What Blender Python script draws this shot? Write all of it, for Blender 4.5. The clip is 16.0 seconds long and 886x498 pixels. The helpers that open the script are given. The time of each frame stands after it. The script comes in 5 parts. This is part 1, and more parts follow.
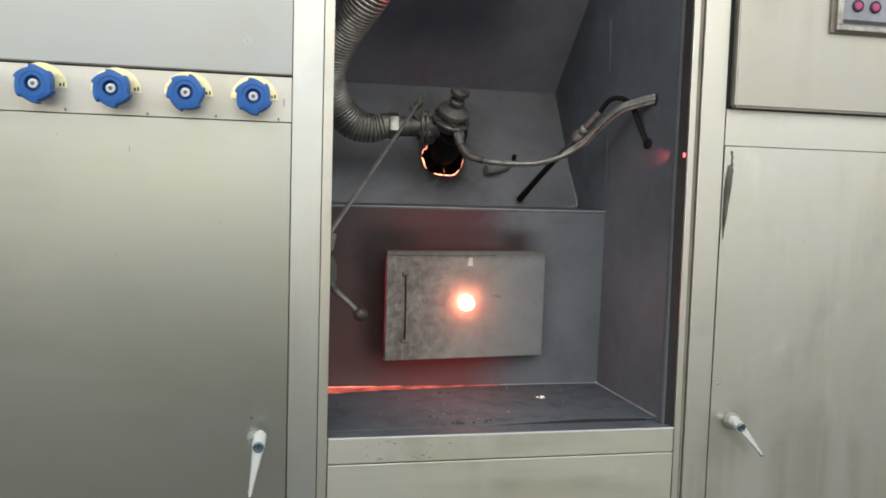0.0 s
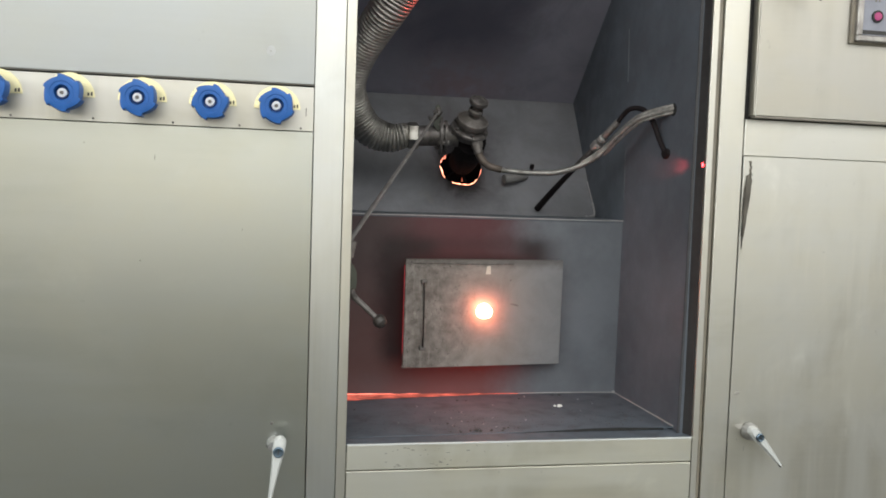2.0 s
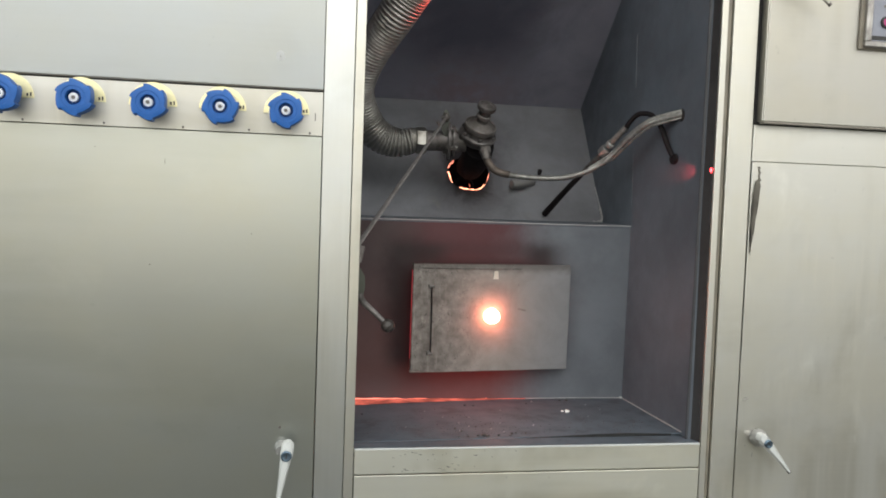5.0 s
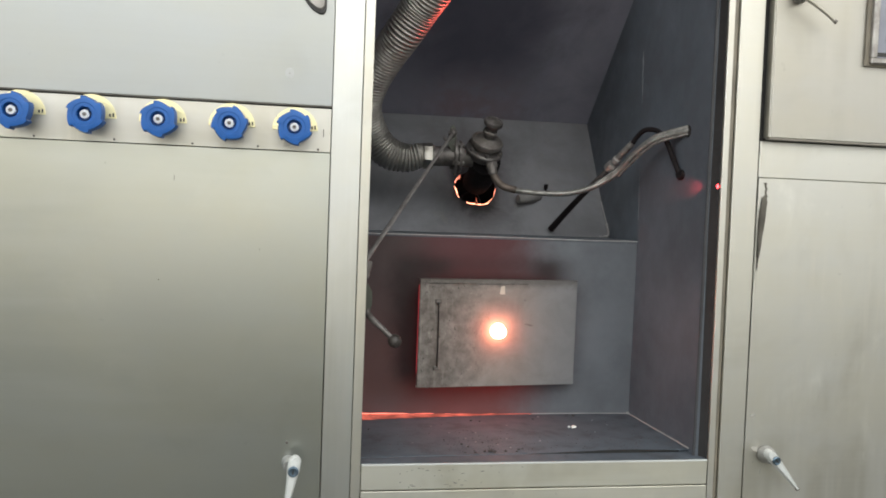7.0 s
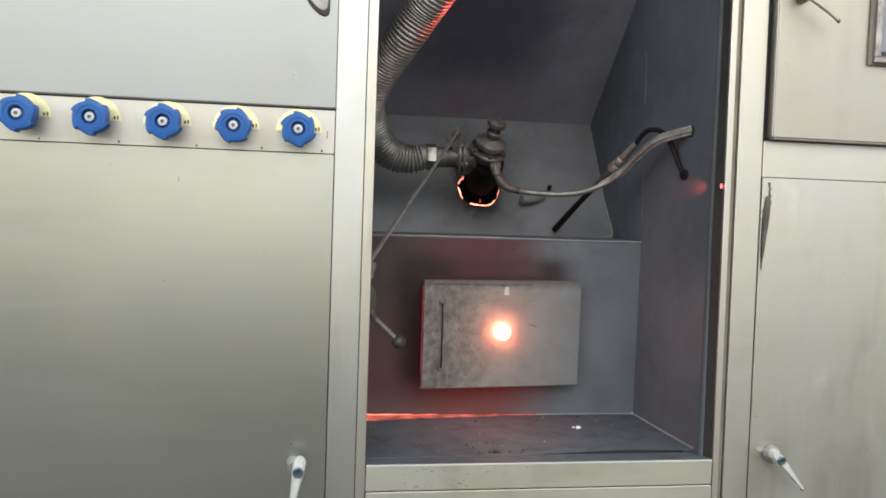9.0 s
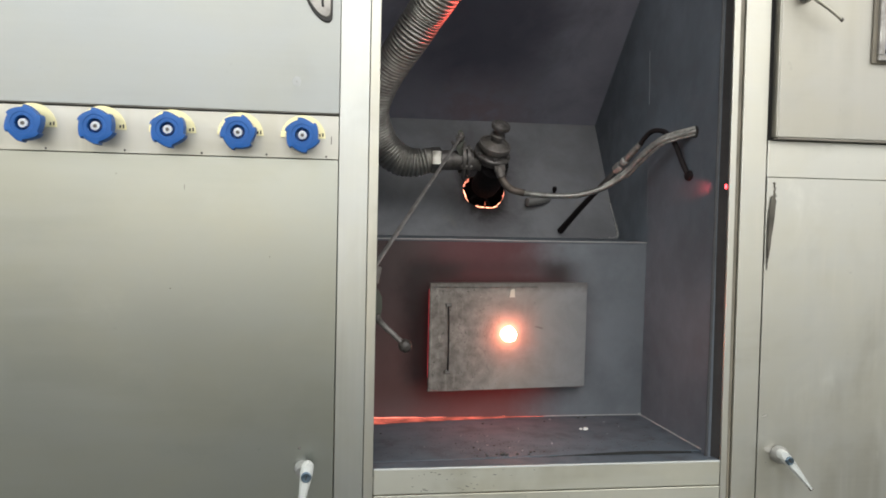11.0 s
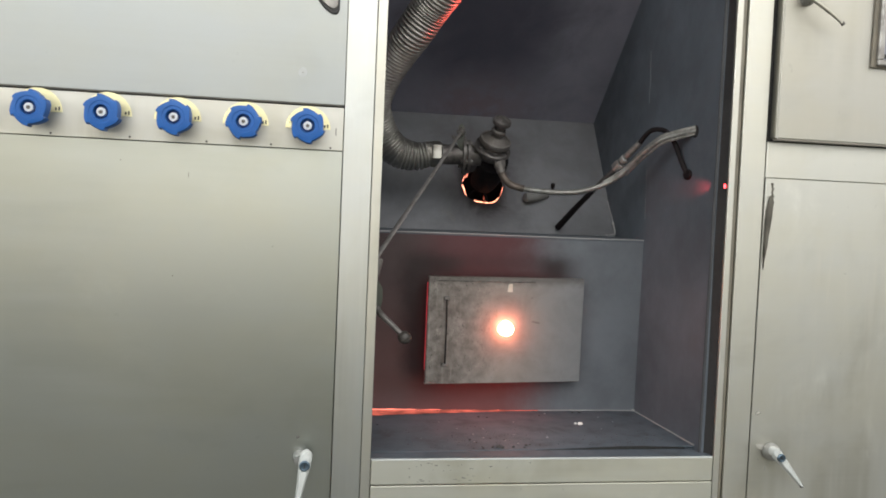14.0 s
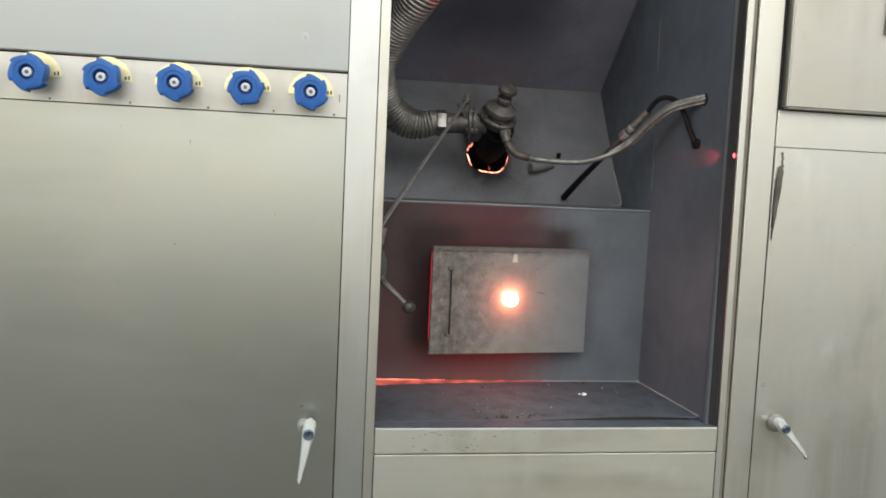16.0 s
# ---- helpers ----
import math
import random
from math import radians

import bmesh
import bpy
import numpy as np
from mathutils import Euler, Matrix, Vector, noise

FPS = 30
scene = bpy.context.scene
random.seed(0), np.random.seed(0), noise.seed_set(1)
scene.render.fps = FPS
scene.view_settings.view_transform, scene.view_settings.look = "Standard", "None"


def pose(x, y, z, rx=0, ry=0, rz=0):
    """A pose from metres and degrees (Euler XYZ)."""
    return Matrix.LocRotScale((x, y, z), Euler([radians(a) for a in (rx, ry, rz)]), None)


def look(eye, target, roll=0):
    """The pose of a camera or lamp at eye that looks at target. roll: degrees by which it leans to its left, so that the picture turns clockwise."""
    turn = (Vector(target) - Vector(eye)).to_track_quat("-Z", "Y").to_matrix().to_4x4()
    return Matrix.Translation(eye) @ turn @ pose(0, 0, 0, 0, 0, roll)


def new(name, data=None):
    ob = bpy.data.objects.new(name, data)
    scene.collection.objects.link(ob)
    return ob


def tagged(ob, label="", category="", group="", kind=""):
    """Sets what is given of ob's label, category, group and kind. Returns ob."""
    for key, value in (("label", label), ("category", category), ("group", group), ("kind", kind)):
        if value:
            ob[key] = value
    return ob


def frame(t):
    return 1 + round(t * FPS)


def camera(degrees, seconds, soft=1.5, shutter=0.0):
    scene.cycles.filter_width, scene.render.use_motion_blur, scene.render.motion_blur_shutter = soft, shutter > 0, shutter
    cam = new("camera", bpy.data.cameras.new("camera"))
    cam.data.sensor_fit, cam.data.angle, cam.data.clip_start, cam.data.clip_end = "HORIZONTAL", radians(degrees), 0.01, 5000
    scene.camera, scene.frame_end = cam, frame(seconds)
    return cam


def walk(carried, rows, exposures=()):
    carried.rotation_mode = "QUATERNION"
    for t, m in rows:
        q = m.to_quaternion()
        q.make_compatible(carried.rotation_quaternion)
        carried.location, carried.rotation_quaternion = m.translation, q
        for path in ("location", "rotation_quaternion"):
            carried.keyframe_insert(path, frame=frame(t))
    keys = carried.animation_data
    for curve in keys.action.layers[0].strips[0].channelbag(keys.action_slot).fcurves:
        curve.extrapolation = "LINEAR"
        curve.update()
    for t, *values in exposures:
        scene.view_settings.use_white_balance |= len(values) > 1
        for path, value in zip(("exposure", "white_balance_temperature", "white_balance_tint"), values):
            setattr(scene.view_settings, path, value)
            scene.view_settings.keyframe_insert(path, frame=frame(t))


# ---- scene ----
cam = camera(59.0, 16.0, 1.8)
PATH = [
    (0, (-0.055, -1.113, 1.329), (0.33, 0.841, 1.151), 1.8),
    (0.5, (-0.056, -1.122, 1.329), (0.316, 0.836, 1.172), 1.8),
    (1, (-0.059, -1.123, 1.326), (0.298, 0.839, 1.172), 2.0),
    (1.5, (-0.06, -1.123, 1.325), (0.284, 0.841, 1.166), 2.0),
    (2, (-0.062, -1.122, 1.327), (0.284, 0.841, 1.173), 2.0),
    (2.5, (-0.061, -1.124, 1.327), (0.279, 0.841, 1.184), 1.9),
    (3, (-0.065, -1.125, 1.326), (0.274, 0.842, 1.191), 2.1),
    (3.5, (-0.067, -1.125, 1.326), (0.264, 0.843, 1.195), 2.4),
    (4, (-0.065, -1.123, 1.326), (0.272, 0.843, 1.184), 2.3),
    (6.5, (-0.068, -1.125, 1.329), (0.251, 0.846, 1.207), 1.8),
    (7, (-0.069, -1.126, 1.331), (0.248, 0.846, 1.221), 2.2),
    (7.5, (-0.07, -1.125, 1.328), (0.246, 0.847, 1.217), 2.2),
    (8, (-0.07, -1.125, 1.328), (0.246, 0.847, 1.215), 2.2),
    (8.5, (-0.07, -1.126, 1.329), (0.24, 0.847, 1.225), 2.1),
    (10.8, (-0.066, -1.13, 1.335), (0.234, 0.845, 1.21), 1.4),
    (11, (-0.066, -1.131, 1.336), (0.222, 0.845, 1.229), 1.3),
    (11.5, (-0.073, -1.144, 1.338), (0.184, 0.837, 1.247), 1.3),
    (12, (-0.078, -1.142, 1.334), (0.203, 0.835, 1.235), 2.1),
    (12.5, (-0.079, -1.14, 1.333), (0.24, 0.831, 1.207), 2.1),
    (13, (-0.078, -1.139, 1.331), (0.267, 0.827, 1.19), 2.4),
    (13.5, (-0.079, -1.142, 1.333), (0.207, 0.834, 1.221), 1.8),
    (14, (-0.084, -1.137, 1.332), (0.23, 0.835, 1.215), 2.5),
    (14.5, (-0.083, -1.133, 1.331), (0.238, 0.837, 1.206), 3.4),
    (15, (-0.084, -1.128, 1.328), (0.238, 0.84, 1.174), 3.3),
    (15.5, (-0.082, -1.128, 1.327), (0.231, 0.84, 1.162), 3.1),
    (16, (-0.084, -1.125, 1.326), (0.224, 0.842, 1.139), 2.7),
]
walk(cam, [(t, look(eye, target, roll)) for t, eye, target, roll in PATH],
     ((0, 0.02), (1.5, 0.06), (4, 0.09), (7, 0.08), (8.5, 0.12), (11.5, 0.07), (13, 0.11), (14.5, 0.03), (16, 0.06)))


def motions():
    """The licks of flame in the burner port flicker; nothing else moves."""
    for k, ob in enumerate(flames):
        base = ob.matrix_basis.copy()
        rows, rng = [], random.Random(40 + k)
        for i in range(0, 33):
            rows.append((i * 0.5, base @ pose(rng.uniform(-.0012, .0012), 0, rng.uniform(-.001, .001), 0, rng.uniform(-9, 9), 0)))
        walk(ob, rows)


# ---- world, daylight, exposure ----
world = bpy.data.worlds.new("sky")
scene.world = world
world.use_nodes = True
wn = world.node_tree
sky = wn.nodes.new("ShaderNodeTexSky")
sky.sky_type, sky.sun_disc = "NISHITA", False
sky.sun_elevation, sky.sun_rotation = radians(38), radians(200)
wn.links.new(sky.outputs[0], wn.nodes["Background"].inputs[0])
wn.nodes["Background"].inputs[1].default_value = 0.12


def area_lamp(name, m, sx, sy, watts, color):
    lamp = bpy.data.lights.new(name, "AREA")
    lamp.shape, lamp.size, lamp.size_y, lamp.energy, lamp.color = "RECTANGLE", sx, sy, watts, color
    ob = new(name, lamp)
    ob.matrix_basis = m
    return ob


# area lamps added for unseen light: rear band, upper left (shadows point there), ceiling
area_lamp("rear_band_light", look((1.9, -6.3, 2.0), (1.9, 0, 2.0)), 10.2, 1.8, 38, (1.0, 0.985, 0.94))
area_lamp("upper_left_light", look((-3.9, -2.4, 2.3), (0, -1.6, 1.5)), 2.4, 1.1, 88, (0.96, 1.0, 0.99))
area_lamp("ceiling_fill_light", pose(2.2, -3.2, 3.17), 9.0, 4.4, 362, (1.0, 0.99, 0.95))

# added red spot, floating off the indicator bead, for the red patch on the side plate of the furnace
beam = bpy.data.lights.new("red_patch_spot", "SPOT")
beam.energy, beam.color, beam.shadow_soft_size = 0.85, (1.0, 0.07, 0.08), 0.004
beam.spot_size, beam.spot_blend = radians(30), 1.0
new("red_patch_spot", beam).matrix_basis = look((0.5165, 0.012, 1.3775), (0.533, 0.075, 1.3765))

# added red spot, out of view, that reddens the side of the corrugated hose
high = bpy.data.lights.new("added_red_light", "SPOT")
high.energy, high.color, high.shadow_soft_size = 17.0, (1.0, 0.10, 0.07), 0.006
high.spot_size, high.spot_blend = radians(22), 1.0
new("added_red_light", high).matrix_basis = look((0.508, 0.165, 1.800), (0.128, 0.170, 1.690))

# ---- materials ----


class Nodes:
    """A short way to write node trees."""

    def __init__(self, name, rough=0.5, metal=0.0, spec=0.5):
        self.mat = bpy.data.materials.new(name)
        self.mat.use_nodes = True
        self.t = self.mat.node_tree
        self.bsdf = self.t.nodes["Principled BSDF"]
        self.put("Roughness", rough), self.put("Metallic", metal), self.put("Specular IOR Level", spec)
        self.co = self.t.nodes.new("ShaderNodeTexCoord").outputs["Object"]

    def put(self, socket, v):
        if isinstance(v, bpy.types.NodeSocket):
            self.t.links.new(v, self.bsdf.inputs[socket])
        else:
            self.bsdf.inputs[socket].default_value = v

    def scaled(self, sx, sy, sz):
        n = self.t.nodes.new("ShaderNodeMapping")
        n.inputs["Scale"].default_value = (sx, sy, sz)
        self.t.links.new(self.co, n.inputs[0])
        return n.outputs[0]

    def noise(self, scale, detail=4, rough=0.6, co=None, distort=0.0):
        n = self.t.nodes.new("ShaderNodeTexNoise")
        n.inputs["Scale"].default_value, n.inputs["Detail"].default_value = scale, detail
        n.inputs["Roughness"].default_value, n.inputs["Distortion"].default_value = rough, distort
        self.t.links.new(co or self.co, n.inputs["Vector"])
        return n.outputs["Fac"]

    def ramp(self, v, a, b, lo=0.0, hi=1.0):
        n = self.t.nodes.new("ShaderNodeMapRange")
        n.interpolation_type = "SMOOTHSTEP"
        for i, x in enumerate((a, b, lo, hi)):
            n.inputs[1 + i].default_value = x
        self.t.links.new(v, n.inputs[0])
        return n.outputs[0]

    def math(self, op, a, b=0.0, c=0.0):
        n = self.t.nodes.new("ShaderNodeMath")
        n.operation = op
        for i, x in enumerate((a, b, c)):
            if isinstance(x, bpy.types.NodeSocket):
                self.t.links.new(x, n.inputs[i])
            else:
                n.inputs[i].default_value = x
        return n.outputs[0]

    def mix(self, f, a, b):
        n = self.t.nodes.new("ShaderNodeMix")
        n.data_type = "RGBA"
        for sock, x in ((n.inputs[0], f), (n.inputs[6], a), (n.inputs[7], b)):
            if isinstance(x, bpy.types.NodeSocket):
                self.t.links.new(x, sock)
            elif isinstance(x, tuple):
                sock.default_value = (*x, 1)
            else:
                sock.default_value = x
        return n.outputs[2]

    def xyz(self):
        n = self.t.nodes.new("ShaderNodeSeparateXYZ")
        self.t.links.new(self.co, n.inputs[0])
        return n.outputs

    def bump(self, h, strength=0.2, dist=0.001):
        n = self.t.nodes.new("ShaderNodeBump")
        n.inputs["Strength"].default_value, n.inputs["Distance"].default_value = strength, dist
        self.t.links.new(h, n.inputs["Height"])
        self.put("Normal", n.outputs[0])


def steel(name, color, rough, upright=False, stain=0.25, across=False, grain_show=0.10, warp=0.0):
    """Brushed stainless steel with faint smears and blotches; across: they run level; warp: the sheet is a little buckled."""
    m = Nodes(name, rough, 1.0)
    grain = m.noise(1, 3, 0.6, m.scaled(170, 170, 2.5) if upright else m.scaled(2.5, 170, 170))
    blot = m.noise(3.2, 5, 0.6, None, 0.4)
    streak = m.noise(1, 3, 0.55, m.scaled(1.6, 1.6, 13) if across else m.scaled(14, 14, 1.6))
    dirt = m.math("MULTIPLY", m.ramp(blot, 0.44, 0.62), m.ramp(streak, 0.38, 0.62))
    dark = tuple(c * k for c, k in zip(color, (0.74, 0.72, 0.66)))
    col = m.mix(m.math("MULTIPLY", dirt, stain), color, dark)
    haze = m.math("MULTIPLY", m.ramp(m.noise(5.5, 5, 0.65, None, 0.8), 0.52, 0.72), m.ramp(m.noise(1, 4, 0.6, m.scaled(6, 6, 24) if across else m.scaled(26, 26, 5)), 0.4, 0.7))
    col = m.mix(m.math("MULTIPLY", haze, 0.8 * stain), col, tuple(min(1, c * 1.3) for c in color))
    # old polish and wiping leave warm and cool clouds, drawn out along and across the sheet
    warm = m.ramp(m.noise(1, 4, 0.6, m.scaled(4.5, 4.5, 7)), 0.38, 0.66)
    col = m.mix(m.math("MULTIPLY", warm, 0.5), col, tuple(min(1, c * k) for c, k in zip(color, (1.03, 0.995, 0.90))))
    wipe = m.math("MULTIPLY", m.ramp(m.noise(1, 2, 0.5, m.scaled(3, 3, 16)) if across else m.noise(1, 4, 0.65, m.scaled(55, 55, 4)), 0.45, 0.75), m.ramp(m.noise(7, 3, 0.6), 0.4, 0.65))
    col = m.mix(m.math("MULTIPLY", wipe, 0.22 if across else 0.45), col, tuple(min(1, c * k) for c, k in zip(color, (1.13, 1.09, 1.04))))
    spots = m.ramp(m.noise(46, 2, 0.5), 0.73, 0.79)
    col = m.mix(m.math("MULTIPLY", spots, 0.35 * stain), col, tuple(c * 0.5 for c in color))
    m.put("Base Color", m.mix(m.math("MULTIPLY", m.ramp(grain, 0.3, 0.7), grain_show), col, tuple(min(1, c * 1.12) for c in color)))
    r = m.math("ADD", rough - 0.05, m.math("MULTIPLY", m.ramp(m.noise(1.6, 2, 0.5), 0.3, 0.7), 0.07))
    m.put("Roughness", r)
    if warp:
        m.bump(m.noise(1, 2, 0.45, m.scaled(9, 9, 3.2) if upright else m.scaled(2.4, 2.4, 5.5)), warp, 0.01)
    return m.mat


def paint(name, color, rough=0.5, spec=0.4, dust=0.2, dust_color=(0.16, 0.15, 0.14), relief=0.12):
    """Sprayed paint with uneven gloss, dust and small chips."""
    m = Nodes(name, rough, 0.0, spec)
    big, mid, fine = m.noise(4.5, 5, 0.6), m.noise(24, 4, 0.6), m.noise(420, 2, 0.5)
    col = m.mix(m.ramp(big, 0.3, 0.7), tuple(c * 0.82 for c in color), tuple(c * 1.15 for c in color))
    col = m.mix(m.math("MULTIPLY", m.ramp(mid, 0.52, 0.75), dust), col, dust_color)
    m.put("Base Color", col)
    m.put("Roughness", m.ramp(mid, 0.3, 0.7, rough - 0.08, rough + 0.1))
    m.bump(m.math("ADD", fine, mid), relief, 0.0006)
    return m.mat


def metal(name, color, rough=0.4, grime=0.5, grime_color=(0.03, 0.027, 0.024), amount=1.0):
    """Bare or plated metal with oily grime in patches."""
    m = Nodes(name, rough, amount)
    a, b = m.noise(38, 5, 0.65), m.noise(260, 3, 0.6)
    g = m.math("MULTIPLY", m.ramp(a, 0.4, 0.66), grime)
    m.put("Base Color", m.mix(g, color, grime_color))
    m.put("Metallic", m.math("SUBTRACT", amount, m.math("MULTIPLY", g, 0.6 * amount)))
    m.put("Roughness", m.ramp(a, 0.3, 0.7, rough, min(1, rough + 0.3)))
    m.bump(b, 0.25, 0.0005)
    return m.mat


def glow(name, color, strength, uneven=0.0, scale=30):
    m = Nodes(name, 0.8)
    m.put("Base Color", (0.05, 0.03, 0.02, 1)), m.put("Emission Color", (*color, 1))
    m.put("Emission Strength", strength)
    if uneven:
        m.put("Emission Strength", m.ramp(m.noise(scale, 4, 0.6), 0.3, 0.7, strength * (1 - uneven), strength * (1 + uneven)))
    return m.mat


def plain(name, color, rough=0.5, spec=0.5, relief=0.08, scale=180, spread=0.15):
    m = Nodes(name, rough, 0.0, spec)
    a, b = m.noise(scale * 0.1, 4, 0.6), m.noise(scale, 3, 0.6)
    m.put("Base Color", m.mix(m.ramp(a, 0.3, 0.7), tuple(c * (1 - spread) for c in color), tuple(min(1, c * (1 + spread)) for c in color)))
    m.put("Roughness", m.ramp(b, 0.3, 0.7, rough - 0.06, rough + 0.08))
    m.bump(b, relief, 0.0006)
    return m.mat


def glow_tinted_wall(name, color):
    """The grey painted plate round the firebox door: soot blown out along the door's edges, and the fire's red glow put
    into the colour.
    """
    m = Nodes(name, 0.52, 0.0, 0.35)
    x, y, z = m.xyz()
    big, mid, fine = m.noise(9, 5, 0.65), m.noise(24, 4, 0.6), m.noise(420, 2, 0.5)
    col = m.mix(m.ramp(big, 0.3, 0.7), tuple(c * 0.85 for c in color), tuple(c * 1.12 for c in color))
    # the fire's red glow, painted into the colour, widest over the hot side
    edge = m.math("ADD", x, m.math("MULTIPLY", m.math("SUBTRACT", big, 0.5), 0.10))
    painted_glow = m.math("MULTIPLY", m.ramp(edge, 0.385, 0.25), m.ramp(z, 0.95, 1.0, 0.75, 1.0))
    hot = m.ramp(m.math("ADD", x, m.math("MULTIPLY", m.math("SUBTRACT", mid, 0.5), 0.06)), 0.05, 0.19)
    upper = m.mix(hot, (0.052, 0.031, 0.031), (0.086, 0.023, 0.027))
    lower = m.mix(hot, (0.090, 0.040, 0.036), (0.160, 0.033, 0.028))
    col = m.mix(m.math("MULTIPLY", painted_glow, 0.92), col, m.mix(m.ramp(z, 1.22, 1.02), upper, lower))
    # soot along the door
    dx = m.math("MAXIMUM", m.math("SUBTRACT", m.math("ABSOLUTE", m.math("SUBTRACT", x, 0.25)), 0.135), 0.0)
    dz = m.math("MAXIMUM", m.math("SUBTRACT", m.math("ABSOLUTE", m.math("SUBTRACT", z, 1.115)), 0.09), 0.0)
    d = m.math("SQRT", m.math("ADD", m.math("MULTIPLY", dx, dx), m.math("MULTIPLY", dz, dz)))
    d = m.math("ADD", d, m.math("MULTIPLY", m.math("SUBTRACT", big, 0.5), 0.05))
    soot = m.math("MULTIPLY", m.math("MULTIPLY", m.ramp(d, 0.068, 0.022), m.ramp(x, 0.42, 0.36)), m.ramp(z, 0.985, 1.03, 0.15, 1.0))
    soot = m.math("MULTIPLY", soot, m.ramp(z, 1.258, 1.218, 0.3, 1.0))
    # soot thinned over the middle of the door, where the painted red glow shows
    burnt = m.math("MULTIPLY", m.ramp(z, 1.195, 1.215), m.math("MULTIPLY", m.ramp(x, 0.15, 0.20), m.ramp(x, 0.355, 0.31)))
    soot = m.math("MULTIPLY", soot, m.math("SUBTRACT", 1.0, m.math("MULTIPLY", burnt, 0.5)))
    m.put("Base Color", m.mix(m.math("MULTIPLY", soot, 0.90), col, (0.013, 0.008, 0.009)))
    m.put("Roughness", m.ramp(mid, 0.3, 0.7, 0.45, 0.65))
    m.bump(m.math("ADD", fine, mid), 0.12, 0.0006)
    return m.mat


def port_soot(name, color):
    """The leaning grey plate: soot and brown smears spread round the burner port and above it."""
    m = Nodes(name, 0.52, 0.0, 0.35)
    x, y, z = m.xyz()
    big, mid, fine = m.noise(11, 5, 0.65, None, 0.4), m.noise(40, 4, 0.6), m.noise(420, 2, 0.5)
    col = m.mix(m.ramp(big, 0.3, 0.7), tuple(c * 0.82 for c in color), tuple(c * 1.08 for c in color))
    dx, dz = m.math("SUBTRACT", x, 0.256), m.math("MULTIPLY", m.math("SUBTRACT", z, 1.392), 0.8)
    d = m.math("SQRT", m.math("ADD", m.math("MULTIPLY", dx, dx), m.math("MULTIPLY", dz, dz)))
    d = m.math("ADD", d, m.math("MULTIPLY", m.math("SUBTRACT", big, 0.5), 0.09))
    col = m.mix(m.math("MULTIPLY", m.ramp(d, 0.14, 0.03), 0.6), col, (0.050, 0.041, 0.043))
    col = m.mix(m.math("MULTIPLY", m.ramp(d, 0.068, 0.038), 0.92), col, (0.012, 0.009, 0.011))
    m.put("Base Color", m.mix(m.math("MULTIPLY", m.ramp(mid, 0.55, 0.75), 0.25), col, (0.20, 0.19, 0.17)))
    m.put("Roughness", m.ramp(mid, 0.3, 0.7, 0.45, 0.65))
    m.bump(m.math("ADD", fine, mid), 0.12, 0.0006)
    return m.mat


def hood_soot(name, color):
    """The sloping hood: violet-grey paint, a broad tongue of black soot over the burner, and the port's red glow
    painted on its foot.
    """
    m = Nodes(name, 0.6, 0.0, 0.3)
    x, y, z = m.xyz()
    big, mid, fine = m.noise(7, 5, 0.65, None, 0.5), m.noise(30, 4, 0.6), m.noise(420, 2, 0.5)
    col = m.mix(m.ramp(big, 0.3, 0.7), tuple(c * 0.85 for c in color), tuple(c * 1.12 for c in color))
    wob = m.math("MULTIPLY", m.math("SUBTRACT", big, 0.5), 0.16)
    edge = m.math("ADD", m.math("ABSOLUTE", m.math("SUBTRACT", x, 0.235)), wob)
    soot = m.math("MULTIPLY", m.ramp(edge, 0.27, 0.04), m.ramp(m.math("ADD", z, wob), 1.54, 1.66, 0.1, 1.0))
    col = m.mix(m.math("MULTIPLY", soot, 0.84), col, (0.046, 0.047, 0.070))
    # red glow from the port on the hood's foot, put into its colour
    port_glow = m.math("MULTIPLY", m.ramp(m.math("ADD", m.math("ABSOLUTE", m.math("SUBTRACT", x, 0.26)), wob), 0.15, 0.02), m.ramp(z, 1.64, 1.545))
    col = m.mix(m.math("MULTIPLY", m.math("MULTIPLY", port_glow, m.ramp(mid, 0.3, 0.6)), 0.3), col, (0.175, 0.085, 0.085))
    m.put("Base Color", col)
    m.put("Roughness", m.ramp(mid, 0.3, 0.7, 0.5, 0.7))
    m.bump(m.math("ADD", fine, mid), 0.12, 0.0006)
    return m.mat


